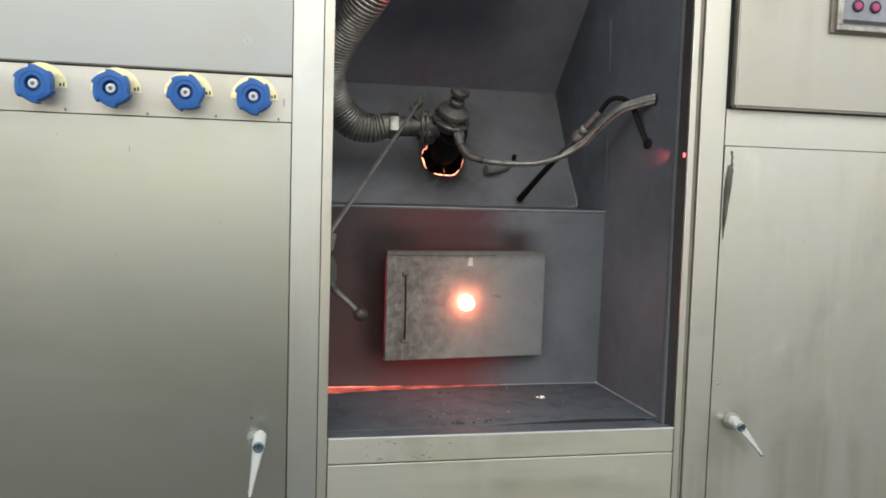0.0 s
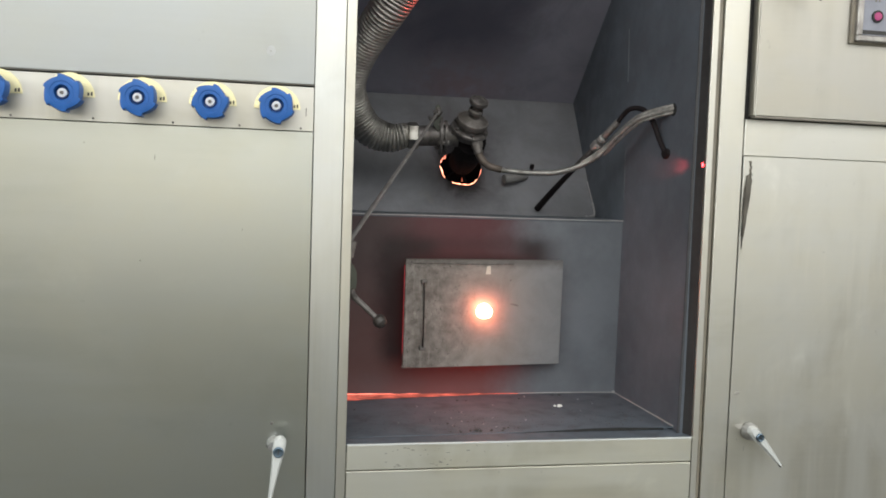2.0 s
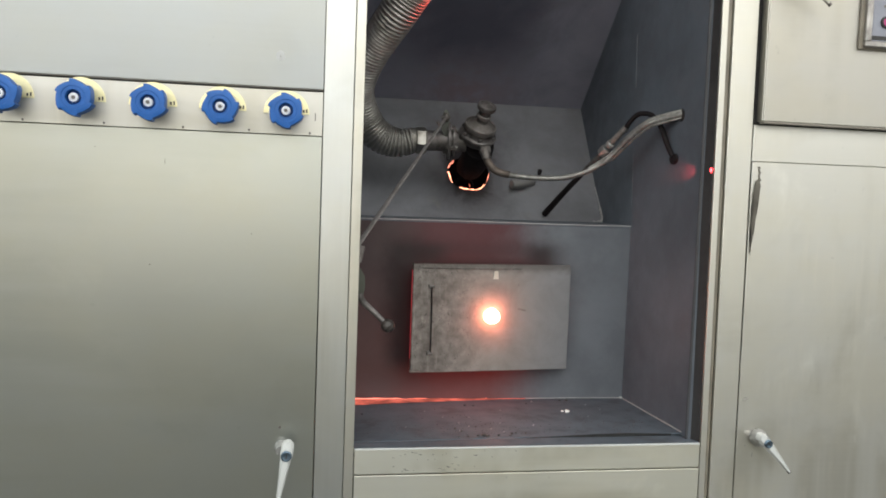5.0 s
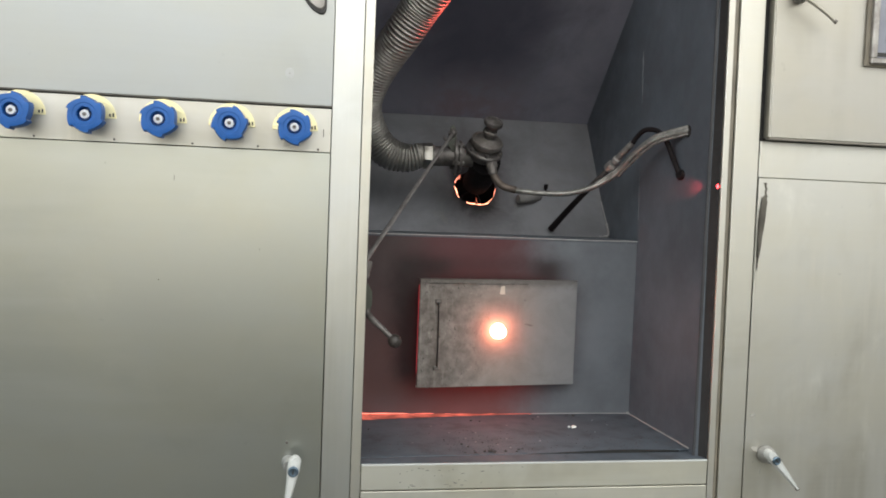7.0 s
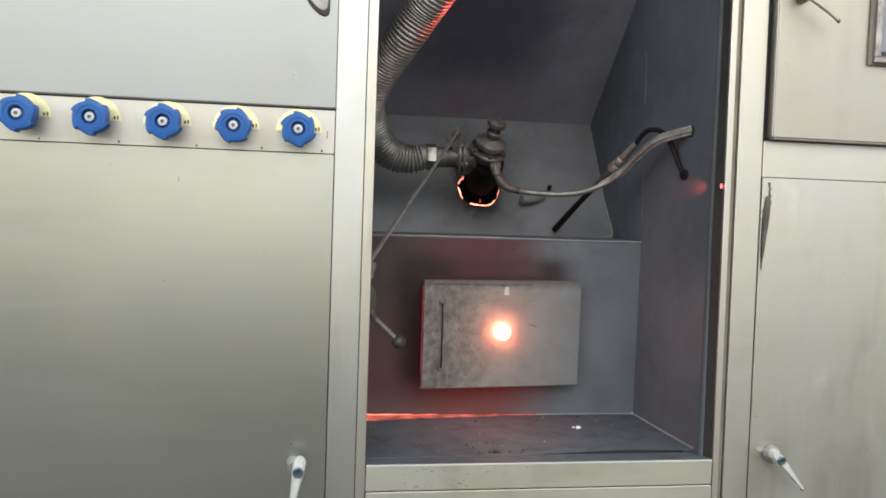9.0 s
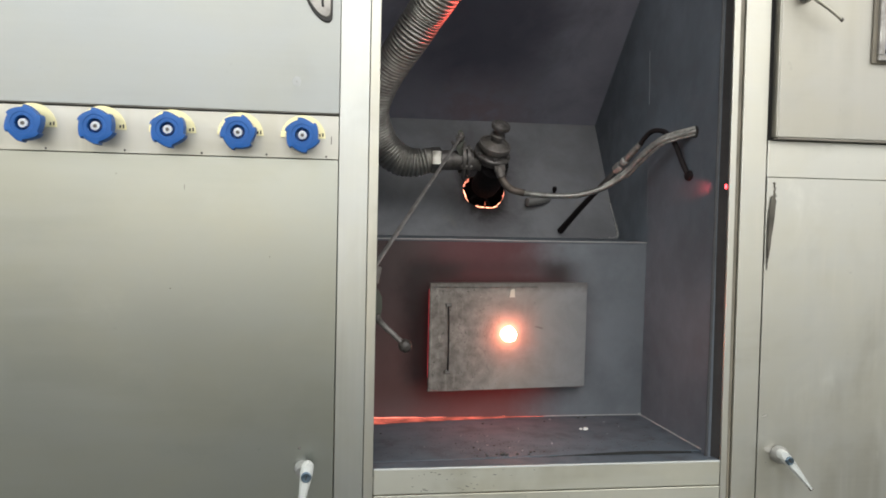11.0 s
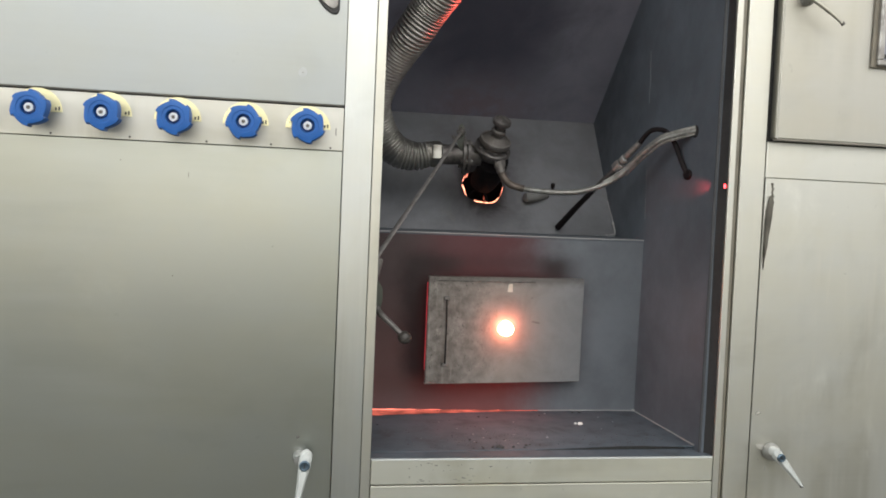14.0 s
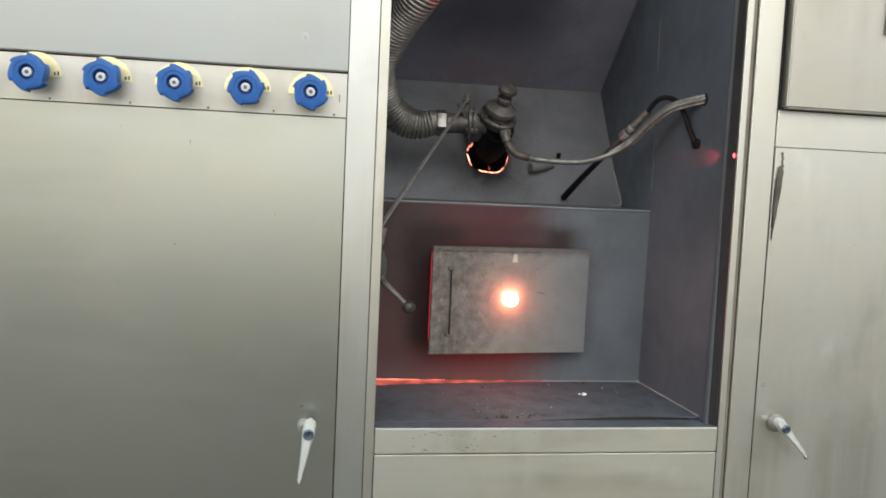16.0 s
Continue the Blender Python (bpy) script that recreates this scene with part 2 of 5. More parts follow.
def scorched_plate(name):
    """Bare steel plate of the firebox door: heat-browned and sooty towards its hinge-free side, cleaner elsewhere."""
    m = Nodes(name, 0.45, 0.2)
    x, y, z = m.xyz()
    big, mid, fine = m.noise(14, 5, 0.65, None, 0.5), m.noise(60, 5, 0.65), m.noise(420, 2, 0.5)
    run = m.noise(1, 4, 0.6, m.scaled(90, 90, 9))
    cool = m.ramp(m.math("ADD", x, m.math("MULTIPLY", m.math("SUBTRACT", big, 0.5), 0.08)), 0.14, 0.29)
    col = m.mix(cool, m.mix(m.ramp(big, 0.3, 0.7), (0.215, 0.194, 0.180), (0.290, 0.268, 0.250)), m.mix(m.ramp(big, 0.3, 0.7), (0.192, 0.194, 0.206), (0.228, 0.229, 0.240)))
    # burnt brown film, worn through in pits and runs
    film = m.math("MULTIPLY", m.ramp(m.math("ADD", x, m.math("MULTIPLY", big, 0.12)), 0.24, 0.07), m.ramp(mid, 0.25, 0.7))
    col = m.mix(m.math("MULTIPLY", film, 0.8), col, (0.072, 0.058, 0.049))
    speck = m.noise(1, 5, 0.75, m.scaled(150, 150, 95), 0.6)
    near = m.math("MULTIPLY", m.ramp(x, 0.17, 0.05), m.ramp(big, 0.35, 0.6))
    col = m.mix(m.math("MULTIPLY", m.math("MULTIPLY", m.ramp(speck, 0.56, 0.66), near), 0.75), col, (0.34, 0.315, 0.285))
    col = m.mix(m.math("MULTIPLY", m.math("MULTIPLY", m.ramp(speck, 0.44, 0.36), near), 0.8), col, (0.024, 0.020, 0.018))
    streaks = m.math("MULTIPLY", m.ramp(run, 0.52, 0.68), m.ramp(x, 0.10, 0.01))
    col = m.mix(m.math("MULTIPLY", streaks, 0.5), col, (0.36, 0.34, 0.31))
    top = m.math("MULTIPLY", m.ramp(m.math("ADD", z, m.math("MULTIPLY", mid, 0.02)), 1.192, 1.209), 0.6)
    m.put("Base Color", m.mix(top, col, (0.07, 0.06, 0.055)))
    m.put("Roughness", m.ramp(mid, 0.3, 0.7, 0.42, 0.54))
    m.bump(m.math("ADD", fine, mid), 0.07, 0.0006)
    return m.mat


GREY = (0.127, 0.139, 0.159)
M_STEEL = steel("brushed_steel", (0.476, 0.496, 0.474), 0.33, False, 0.35, True, 0.05, 0.02)
M_STEEL_UP = steel("brushed_steel_upright", (0.60, 0.615, 0.612), 0.38, True, 0.5, False, 0.16, 0.30)
M_SATIN = steel("satin_steel", (0.385, 0.404, 0.412), 0.48, False, 0.3, True, 0.08, 0.05)
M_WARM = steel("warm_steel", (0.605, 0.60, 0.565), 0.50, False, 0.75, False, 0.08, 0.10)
M_SILL = steel("scuffed_steel", (0.715, 0.71, 0.65), 0.50, False, 0.9, True, 0.08, 0.05)
M_FLANGE = steel("worn_flange_steel", (0.62, 0.612, 0.57), 0.42, True, 0.8, False, 0.12, 0.35)
# darker copy of warm_steel: the control door's dimmer light is put into colour
M_WARMDIM = steel("dimmed_warm_steel", (0.45, 0.44, 0.41), 0.50, False, 0.5, False, 0.08, 0.05)
M_GAP = plain("dark_gap", (0.012, 0.012, 0.012), 0.8)
M_SEAL = plain("rubber_seal", (0.031, 0.030, 0.031), 0.6, 0.3)
M_BEAD = plain("dark_rubber_bead", (0.050, 0.052, 0.058), 0.45, 0.4)
M_GREY = paint("grey_paint", (0.096, 0.111, 0.134), 0.5, 0.4, 0.12)
M_GREYDARK = paint("sooty_grey_paint", (0.160, 0.163, 0.184), 0.6, 0.3, 0.15, (0.07, 0.062, 0.062))
M_FLOORPLATE = paint("dusty_grey_paint", (0.094, 0.115, 0.140), 0.58, 0.3, 0.55, (0.05, 0.049, 0.048))
M_HOOD = hood_soot("sooty_hood_paint", (0.212, 0.213, 0.268))
M_GLOWSOOT = glow_tinted_wall("glow_tinted_grey_paint", GREY)
M_PORTSOOT = port_soot("sooty_port_plate", (0.174, 0.179, 0.197))
M_WELD = plain("weld_bead", (0.36, 0.36, 0.36), 0.6)
M_PEEL = plain("peeled_film", (0.105, 0.097, 0.082), 0.6, 0.3, 0.15, 260, 0.35)
M_BROWN = plain("brown_strip", (0.20, 0.18, 0.145), 0.45, 0.4, 0.1, 90, 0.25)
M_SCRATCH = plain("scratched_paint", (0.19, 0.20, 0.215), 0.6)
M_BLUE = plain("blue_plastic", (0.014, 0.10, 0.36), 0.42, 0.4, 0.05, 300, 0.1)
M_YELLOW = metal("pale_gilt_plate", (0.86, 0.80, 0.50), 0.20, 0.06, (0.30, 0.27, 0.12), 0.65)
M_EDGE = plain("dull_folded_edge", (0.22, 0.205, 0.18), 0.45, 0.4, 0.08, 90, 0.2)
M_SMUDGE = plain("grey_smudge", (0.20, 0.19, 0.17), 0.7, 0.2)
M_SMEARSHADE = plain("smear_and_shade", (0.34, 0.33, 0.30), 0.6, 0.3)
M_SPOT = plain("rubbed_spot", (0.435, 0.450, 0.453), 0.5, 0.4)
M_TAB = plain("pale_tab", (0.52, 0.48, 0.42), 0.6)
M_INK = plain("ink", (0.03, 0.03, 0.03), 0.6)
M_CHROME = metal("worn_chrome", (0.50, 0.505, 0.51), 0.25, 0.45, (0.09, 0.085, 0.08))
M_WHITEMETAL = plain("white_enamel", (0.52, 0.54, 0.535), 0.35, 0.5, 0.03, 120, 0.05)
M_LOCK = metal("blued_lock", (0.12, 0.17, 0.22), 0.35, 0.3)
M_HOSE = metal("corrugated_steel", (0.42, 0.41, 0.39), 0.38, 0.35, (0.06, 0.055, 0.05))
M_STUB = paint("dusty_stub_paint", (0.185, 0.183, 0.180), 0.6, 0.3, 0.4, (0.12, 0.11, 0.10))
M_SLEEVE = metal("heat_browned_sleeve", (0.15, 0.125, 0.11), 0.55, 0.6, (0.05, 0.04, 0.035), 0.6)
M_BRAID = metal("braided_steel", (0.38, 0.375, 0.36), 0.40, 0.5)
M_NUT = metal("plated_nut", (0.33, 0.32, 0.295), 0.34, 0.5, (0.07, 0.06, 0.05))
M_CAST = metal("grimy_cast_metal", (0.160, 0.150, 0.147), 0.44, 0.75, (0.026, 0.023, 0.021), 0.7)
M_ROD = metal("dull_iron", (0.205, 0.192, 0.185), 0.5, 0.5, (0.06, 0.05, 0.04), 0.8)
M_BAR = metal("worn_flat_iron", (0.235, 0.226, 0.222), 0.5, 0.5, (0.085, 0.075, 0.068), 0.6)
M_BLACK = plain("black_rubber", (0.013, 0.0105, 0.0115), 0.7, 0.15)
M_COUPLING = metal("bright_coupling", (0.50, 0.495, 0.485), 0.45, 0.3)
M_HUB = plain("grey_hub_cap", (0.60, 0.64, 0.70), 0.4)
M_BURNT = plain("burnt_iron", (0.008, 0.0065, 0.008), 0.85, 0.2)
M_DOOR = scorched_plate("scorched_steel_plate")
M_OLIVE = plain("olive_paint", (0.045, 0.050, 0.038), 0.5)
M_PEEP = glow("white_hot", (1.0, 0.28, 0.16), 70.0)
M_EMBER = glow("glowing_ember", (1.0, 0.13, 0.05), 9.0, 0.4, 40)
M_ASHGLOW = glow("glowing_ash", (1.0, 0.22, 0.15), 2.3, 0.45, 22)
M_FLOORGLOW = glow("painted_floor_glow", (1.0, 0.19, 0.13), 0.55, 0.6, 36)
M_HOTBAR = glow("fire_leak_glow", (1.0, 0.07, 0.06), 1.6, 0.3, 30)
M_HOTLOW = glow("fire_leak_glow_low", (1.0, 0.09, 0.06), 4.6, 0.3, 30)
M_BALL = plain("dark_ball_grip", (0.028, 0.024, 0.022), 0.4)
M_HOTRIM = glow("red_hot_rim", (1.0, 0.27, 0.17), 3.2, 0.8, 75)
M_HOTTER = glow("orange_hot_rim", (1.0, 0.34, 0.20), 4.4, 0.7, 75)
M_HOTCOLLAR = glow("red_hot_collar", (1.0, 0.07, 0.10), 0.42, 0.4, 60)
M_FLAME = glow("small_flame", (1.0, 0.22, 0.12), 0.8)
M_LED = glow("red_lamp", (1.0, 0.05, 0.06), 9.0)
M_PINK = glow("pink_button", (0.86, 0.12, 0.40), 0.48)
M_GREEN = plain("green_lens", (0.02, 0.30, 0.20), 0.3)
M_PANEL = plain("panel_grey_blue", (0.25, 0.265, 0.32), 0.45)
M_ALU = metal("panel_rim", (0.40, 0.385, 0.37), 0.42, 0.2)
M_CHALK = plain("white_crumb", (0.75, 0.74, 0.72), 0.8)
M_SPECK = plain("grey_speck", (0.36, 0.36, 0.37), 0.8)
M_ASH = plain("ash", (0.05, 0.048, 0.046), 0.9)
M_CONCRETE = plain("concrete_floor", (0.094, 0.095, 0.085), 0.6, 0.3, 0.2, 30, 0.25)
M_ROOM = plain("room_plaster", (0.62, 0.61, 0.57), 0.8, 0.2, 0.1, 40, 0.06)
M_DADO = plain("dado_paint", (0.36, 0.37, 0.34), 0.6, 0.3, 0.1, 40, 0.1)
M_CEIL = plain("room_ceiling", (0.7, 0.7, 0.68), 0.85, 0.2, 0.1, 40, 0.05)

# ---- mesh tools ----


def part(name, bm, material, parent=None, label="", smooth=28):
    me = bpy.data.meshes.new(name)
    bmesh.ops.recalc_face_normals(bm, faces=bm.faces)
    bm.to_mesh(me)
    bm.free()
    me.materials.append(material)
    me.polygons.foreach_set("use_smooth", [smooth > 0] * len(me.polygons))
    if smooth:
        me.set_sharp_from_angle(angle=radians(smooth))
    ob = new(name, me)
    if parent:
        ob.parent = parent
    return tagged(ob, label) if label else ob


def thing(name, label, category, m=None, group="", kind=""):
    ob = new(name)
    ob.empty_display_size = 0.02
    if m is not None:
        ob.matrix_basis = m
    return tagged(ob, label, category, group, kind)


def hull(pts, bm=None):
    bm = bm or bmesh.new()
    vs = [bm.verts.new(p) for p in pts]
    bmesh.ops.convex_hull(bm, input=vs)
    return bm


def box(x0, x1, y0, y1, z0, z1, bevel=0.0, bm=None, m=None):
    bm2 = bmesh.new()
    bmesh.ops.create_cube(bm2, size=1)
    for v in bm2.verts:
        v.co = ((x0 + x1) / 2 + v.co.x * (x1 - x0), (y0 + y1) / 2 + v.co.y * (y1 - y0), (z0 + z1) / 2 + v.co.z * (z1 - z0))
    if bevel:
        bmesh.ops.bevel(bm2, geom=bm2.edges[:], offset=bevel, segments=1, affect="EDGES")
    if m is not None:
        bmesh.ops.transform(bm2, matrix=m, verts=bm2.verts)
    return merged(bm2, bm)


def merged(bm2, bm):
    if bm is None:
        return bm2
    me = bpy.data.meshes.new("temp")
    bm2.to_mesh(me)
    bm.from_mesh(me)
    bm2.free()
    bpy.data.meshes.remove(me)
    return bm


def sheet(corners, thick, bm=None):
    """A plate: a polygon, thickened along its normal."""
    a, b, c = (Vector(p) for p in corners[:3])
    n = (b - a).cross(c - a).normalized() * thick
    bm = bm or bmesh.new()
    lo = [bm.verts.new(p) for p in corners]
    hi = [bm.verts.new(Vector(p) + n) for p in corners]
    bm.faces.new(lo), bm.faces.new(hi[::-1])
    for i in range(len(lo)):
        j = (i + 1) % len(lo)
        bm.faces.new((lo[j], lo[i], hi[i], hi[j]))
    return bm


def lathe(profile, seg=32, m=None, bm=None):
    """Turns (radius, height) pairs about the z axis."""
    b = bmesh.new()
    rings = []
    for r, h in profile:
        if r < 1e-6:
            rings.append([b.verts.new((0, 0, h))])
        else:
            rings.append([b.verts.new((r * math.cos(2 * math.pi * k / seg), r * math.sin(2 * math.pi * k / seg), h)) for k in range(seg)])
    for p, q in zip(rings, rings[1:]):
        for k in range(seg):
            l = (k + 1) % seg
            if len(p) == 1 and len(q) > 1:
                b.faces.new((p[0], q[k], q[l]))
            elif len(q) == 1 and len(p) > 1:
                b.faces.new((p[k], p[l], q[0]))
            elif len(p) > 1:
                b.faces.new((p[k], p[l], q[l], q[k]))
    if m is not None:
        bmesh.ops.transform(b, matrix=m, verts=b.verts)
    return merged(b, bm)


def along(p, axis):
    """The pose of a lathe that stands at p and points along axis."""
    return Matrix.Translation(p) @ Vector(axis).to_track_quat("Z", "Y").to_matrix().to_4x4()


def spline(pts, n):
    """n places along a smooth line through pts, evenly spaced."""
    P = [Vector(p) for p in pts]
    P = [P[0] * 2 - P[1]] + P + [P[-1] * 2 - P[-2]]
    fine = []
    for i in range(1, len(P) - 2):
        for k in range(24):
            t = k / 24
            a, b, c, d = P[i - 1:i + 3]
            fine.append(0.5 * ((2 * b) + (c - a) * t + (2 * a - 5 * b + 4 * c - d) * t * t + (3 * b - a - 3 * c + d) * t ** 3))
    fine.append(P[-2])
    run = [0.0]
    for a, b in zip(fine, fine[1:]):
        run.append(run[-1] + (b - a).length)
    out, j = [], 0
    for k in range(n):
        s = run[-1] * k / (n - 1)
        while j < len(run) - 2 and run[j + 1] < s:
            j += 1
        u = (s - run[j]) / max(1e-9, run[j + 1] - run[j])
        out.append(fine[j].lerp(fine[j + 1], min(1, u)))
    return out, run[-1]


def sweep(pts, radius, n=60, seg=16, bm=None, flat=1.0):
    """A round bar along pts; radius is a number or a function of the run in metres."""
    line, total = spline(pts, n)
    b = bmesh.new()
    rings, up = [], Vector((0.13, 0.2, 1)).normalized()
    for k, p in enumerate(line):
        way = (line[min(k + 1, n - 1)] - line[max(k - 1, 0)]).normalized()
        side = up.cross(way).normalized()
        up = way.cross(side).normalized()
        r = radius(total * k / (n - 1)) if callable(radius) else radius
        rings.append([b.verts.new(p + side * (r * math.cos(2 * math.pi * j / seg)) + up * (r * flat * math.sin(2 * math.pi * j / seg))) for j in range(seg)])
    for p, q in zip(rings, rings[1:]):
        for j in range(seg):
            b.faces.new((p[j], p[(j + 1) % seg], q[(j + 1) % seg], q[j]))
    b.faces.new(rings[0][::-1]), b.faces.new(rings[-1])
    return merged(b, bm)


def hexnut(r, h, m, bm=None):
    return lathe([(0, 0), (r * 0.93, 0), (r, h * 0.12), (r, h * 0.88), (r * 0.93, h), (0, h)], 6, m, bm)


# ---- unseen workshop round the cabinet, added for light and reflections ----
tagged(part("floor", box(-6, 10, -9, 2.2, -0.1, 0.0), M_CONCRETE), "grey worn concrete workshop floor", "floor", kind="structure")
tagged(part("ceiling", box(-4.2, 8.2, -6.6, 1.2, 3.2, 3.3), M_CEIL), "white painted flat workshop ceiling", "ceiling", kind="structure")
tagged(part("wall_north", box(-4.2, 8.2, 1.0, 1.2, 0, 3.2), M_ROOM), "pale plastered wall behind the cabinet", "wall", kind="structure")
tagged(part("wall_west", box(-4.2, -4.0, -6.6, 1.0, 0, 3.2), M_ROOM), "pale plastered side wall of the workshop", "wall", kind="structure")
tagged(part("wall_east", box(8.0, 8.2, -6.6, 1.0, 0, 3.2), M_ROOM), "pale plastered side wall of the workshop", "wall", kind="structure")
bm = box(-4.0, -3.2, -6.6, -6.4, 0, 3.2)
box(7.0, 8.0, -6.6, -6.4, 0, 3.2, 0, bm)
box(-3.2, 7.0, -6.6, -6.4, 2.95, 3.2, 0, bm)
# unseen lower wall, added to darken the steel's lower reflections
tagged(part("reflection_dado", box(-3.2, 7.0, -6.6, -6.4, 0.0, 1.05), M_DADO), "unseen grey-green wall, added for the steel's reflections", "wall", kind="structure")
tagged(part("wall_south", bm, M_ROOM), "unseen pale wall with a long open band, added for light", "wall", kind="structure")

# ---- the steel front ----
TOP, BOTTOM = 1.98, 0.08
XL, XR = -0.72, 1.32          # ends of the row of cabinets
SEAM, OPEN_L, SILL = -0.0540, 0.0025, 0.950


def open_r(z):
    """The right edge of the opening, slanted a little to fit the camera's view."""
    return 0.5455 - (z - 0.95) * 0.011


left = thing("valve_cabinet", "brushed stainless steel cabinet with a row of valves", "cabinet")
part("carcass", box(XL, SEAM - 0.004, 0.012, 0.62, BOTTOM, TOP), M_GAP, left, "dark inside of the cabinet")
part("upper_panel", box(XL, SEAM - 0.0008, -0.004, 0.010, 1.4645, TOP, 0.0006), M_SATIN, left, "smooth satin steel upper panel")
part("panel_lip", box(XL, SEAM - 0.0012, -0.0028, 0.009, 1.4630, 1.4644, 0.0004), M_EDGE, left, "dull folded lip of the upper panel")
part("valve_strip", box(XL, SEAM - 0.0010, -0.0005, 0.010, 1.4000, 1.4612, 0.0005), M_WARM, left, "narrow steel strip that carries the valves")
for i, x in enumerate((-0.072, -0.155, -0.243, -0.345, -0.447, -0.55)):
    part("rivet", lathe([(0.0016, 0), (0.0012, 0.0008), (0, 0.001)], 10, along((x, -0.0005, 1.4035 + 0.0006 * (i % 2)), (0, -1, 0))), M_CAST, left)
spot = lathe([(0, 0), (1, 0), (0.75, 0.0002), (0, 0.0003)], 18, Matrix.Translation((-0.1140, -0.0040, 1.5073)) @ Matrix.Rotation(radians(90), 4, "X") @ Matrix.Diagonal((0.0062, 0.0072, 1, 1)))
part("pale_spot", spot, M_SPOT, left, "pale rubbed spot on the panel")
part("dent", lathe([(0.0009, 0), (0.0007, 0.0003), (0, 0.0004)], 8, along((-0.1140, -0.0042, 1.5068), (0, -1, 0))), M_SMUDGE, left)
part("screw_slot", box(-0.0655, -0.0645, -0.0012, 0.0, 1.421, 1.432), M_INK, left)

right = thing("control_cabinet", "warm stainless steel cabinet with a control box", "cabinet")
part("carcass", box(0.566, XR, 0.014, 0.62, BOTTOM, TOP), M_GAP, right, "dark inside of the cabinet")
part("post", box(0.5612, 0.6015, -0.001, 0.012, BOTTOM, TOP, 0.0008), M_WARM, right, "upright steel corner post")
part("rail", box(0.6025, XR, 0.0, 0.012, 1.3938, 1.4500, 0.001), M_WARM, right, "steel cross rail")

mid = thing("furnace_cabinet", "stainless steel furnace cabinet with an open front", "cabinet")
part("left_post", box(SEAM, -0.0122, 0.0, 0.012, BOTTOM, TOP, 0.0006), M_STEEL_UP, mid, "upright brushed steel post")
bm = box(-0.0114, OPEN_L, -0.0015, 0.012, BOTTOM, TOP, 0.0006)
box(OPEN_L - 0.003, OPEN_L, 0.0, 0.04, SILL, TOP, 0.0005, bm)
part("left_flange", bm, M_FLANGE, mid, "narrow bright steel edge of the opening")
zs = (BOTTOM, TOP)
pts = [(open_r(z) + dx, y, z) for z in zs for dx, y in ((0.0, -0.0015), (0.0095, -0.0015), (0.0100, 0.012), (0.0, 0.004))]
bm = hull(pts)
bmesh.ops.bevel(bm, geom=bm.edges[:], offset=0.001, segments=1, affect="EDGES")
part("right_flange", bm, M_WARM, mid, "narrow bright steel edge of the opening")
# the groove's brown shade, put into the colour of a strip
part("joint_strip", box(0.5515, 0.5604, 0.0035, 0.0095, BOTTOM, TOP, 0.0012), M_BROWN, mid, "brown strip painting the shade in the joint")
part("groove", box(0.545, 0.5655, 0.010, 0.016, BOTTOM, TOP), M_GAP, mid, "dark joint between the cabinets")
part("backing", box(-0.054, 0.0, 0.0125, 0.016, BOTTOM, TOP), M_GAP, mid)
part("sill", box(0.0035, 0.5445, -0.001, 0.005, 0.9112, SILL, 0.0008), M_SILL, mid, "scuffed steel sill under the opening")
part("apron", box(0.0035, 0.5445, -0.002, 0.012, BOTTOM, 0.9095, 0.0006), M_SILL, mid, "plain steel panel under the sill")
part("backing", box(-0.05, 0.56, 0.0125, 0.02, BOTTOM, 0.90), M_GAP, mid)
bm = box(-0.05, 0.56, 0.0, 0.62, TOP, TOP + 0.004)
part("cover", bm, M_STEEL, mid, "steel cover plate")

# pale strip along the upper edge of the sill
part("sill_edge", box(0.004, 0.544, -0.0016, -0.0004, SILL - 0.0022, SILL + 0.0004, 0.0003), M_WHITEMETAL, mid, "pale strip along the upper edge of the sill")

# scuffs on the sill and the rust streak down the lower door's edge
rng = random.Random(5)
bm = bmesh.new()
for k in range(30):
    x, z, w, h = 0.06 + rng.random() * (0.10 if k % 3 else 0.2), (0.9150 if k % 2 else 0.9165) + (rng.random() ** 2 if k % 2 else rng.random()) * 0.028, rng.uniform(0.0006, 0.0040), rng.uniform(0.0003, 0.0007)
    lathe([(0, 0.0), (1, 0.0), (0.8, 0.0002), (0, 0.0002)], 7, Matrix.Translation((x, -0.0011, z)) @ Matrix.Rotation(radians(90), 4, "X") @ Matrix.Diagonal((w, h, 1, 1)), bm)
tagged(part("scuff_marks", bm, M_SMUDGE, mid, "dark scuff marks"), kind="stuff")


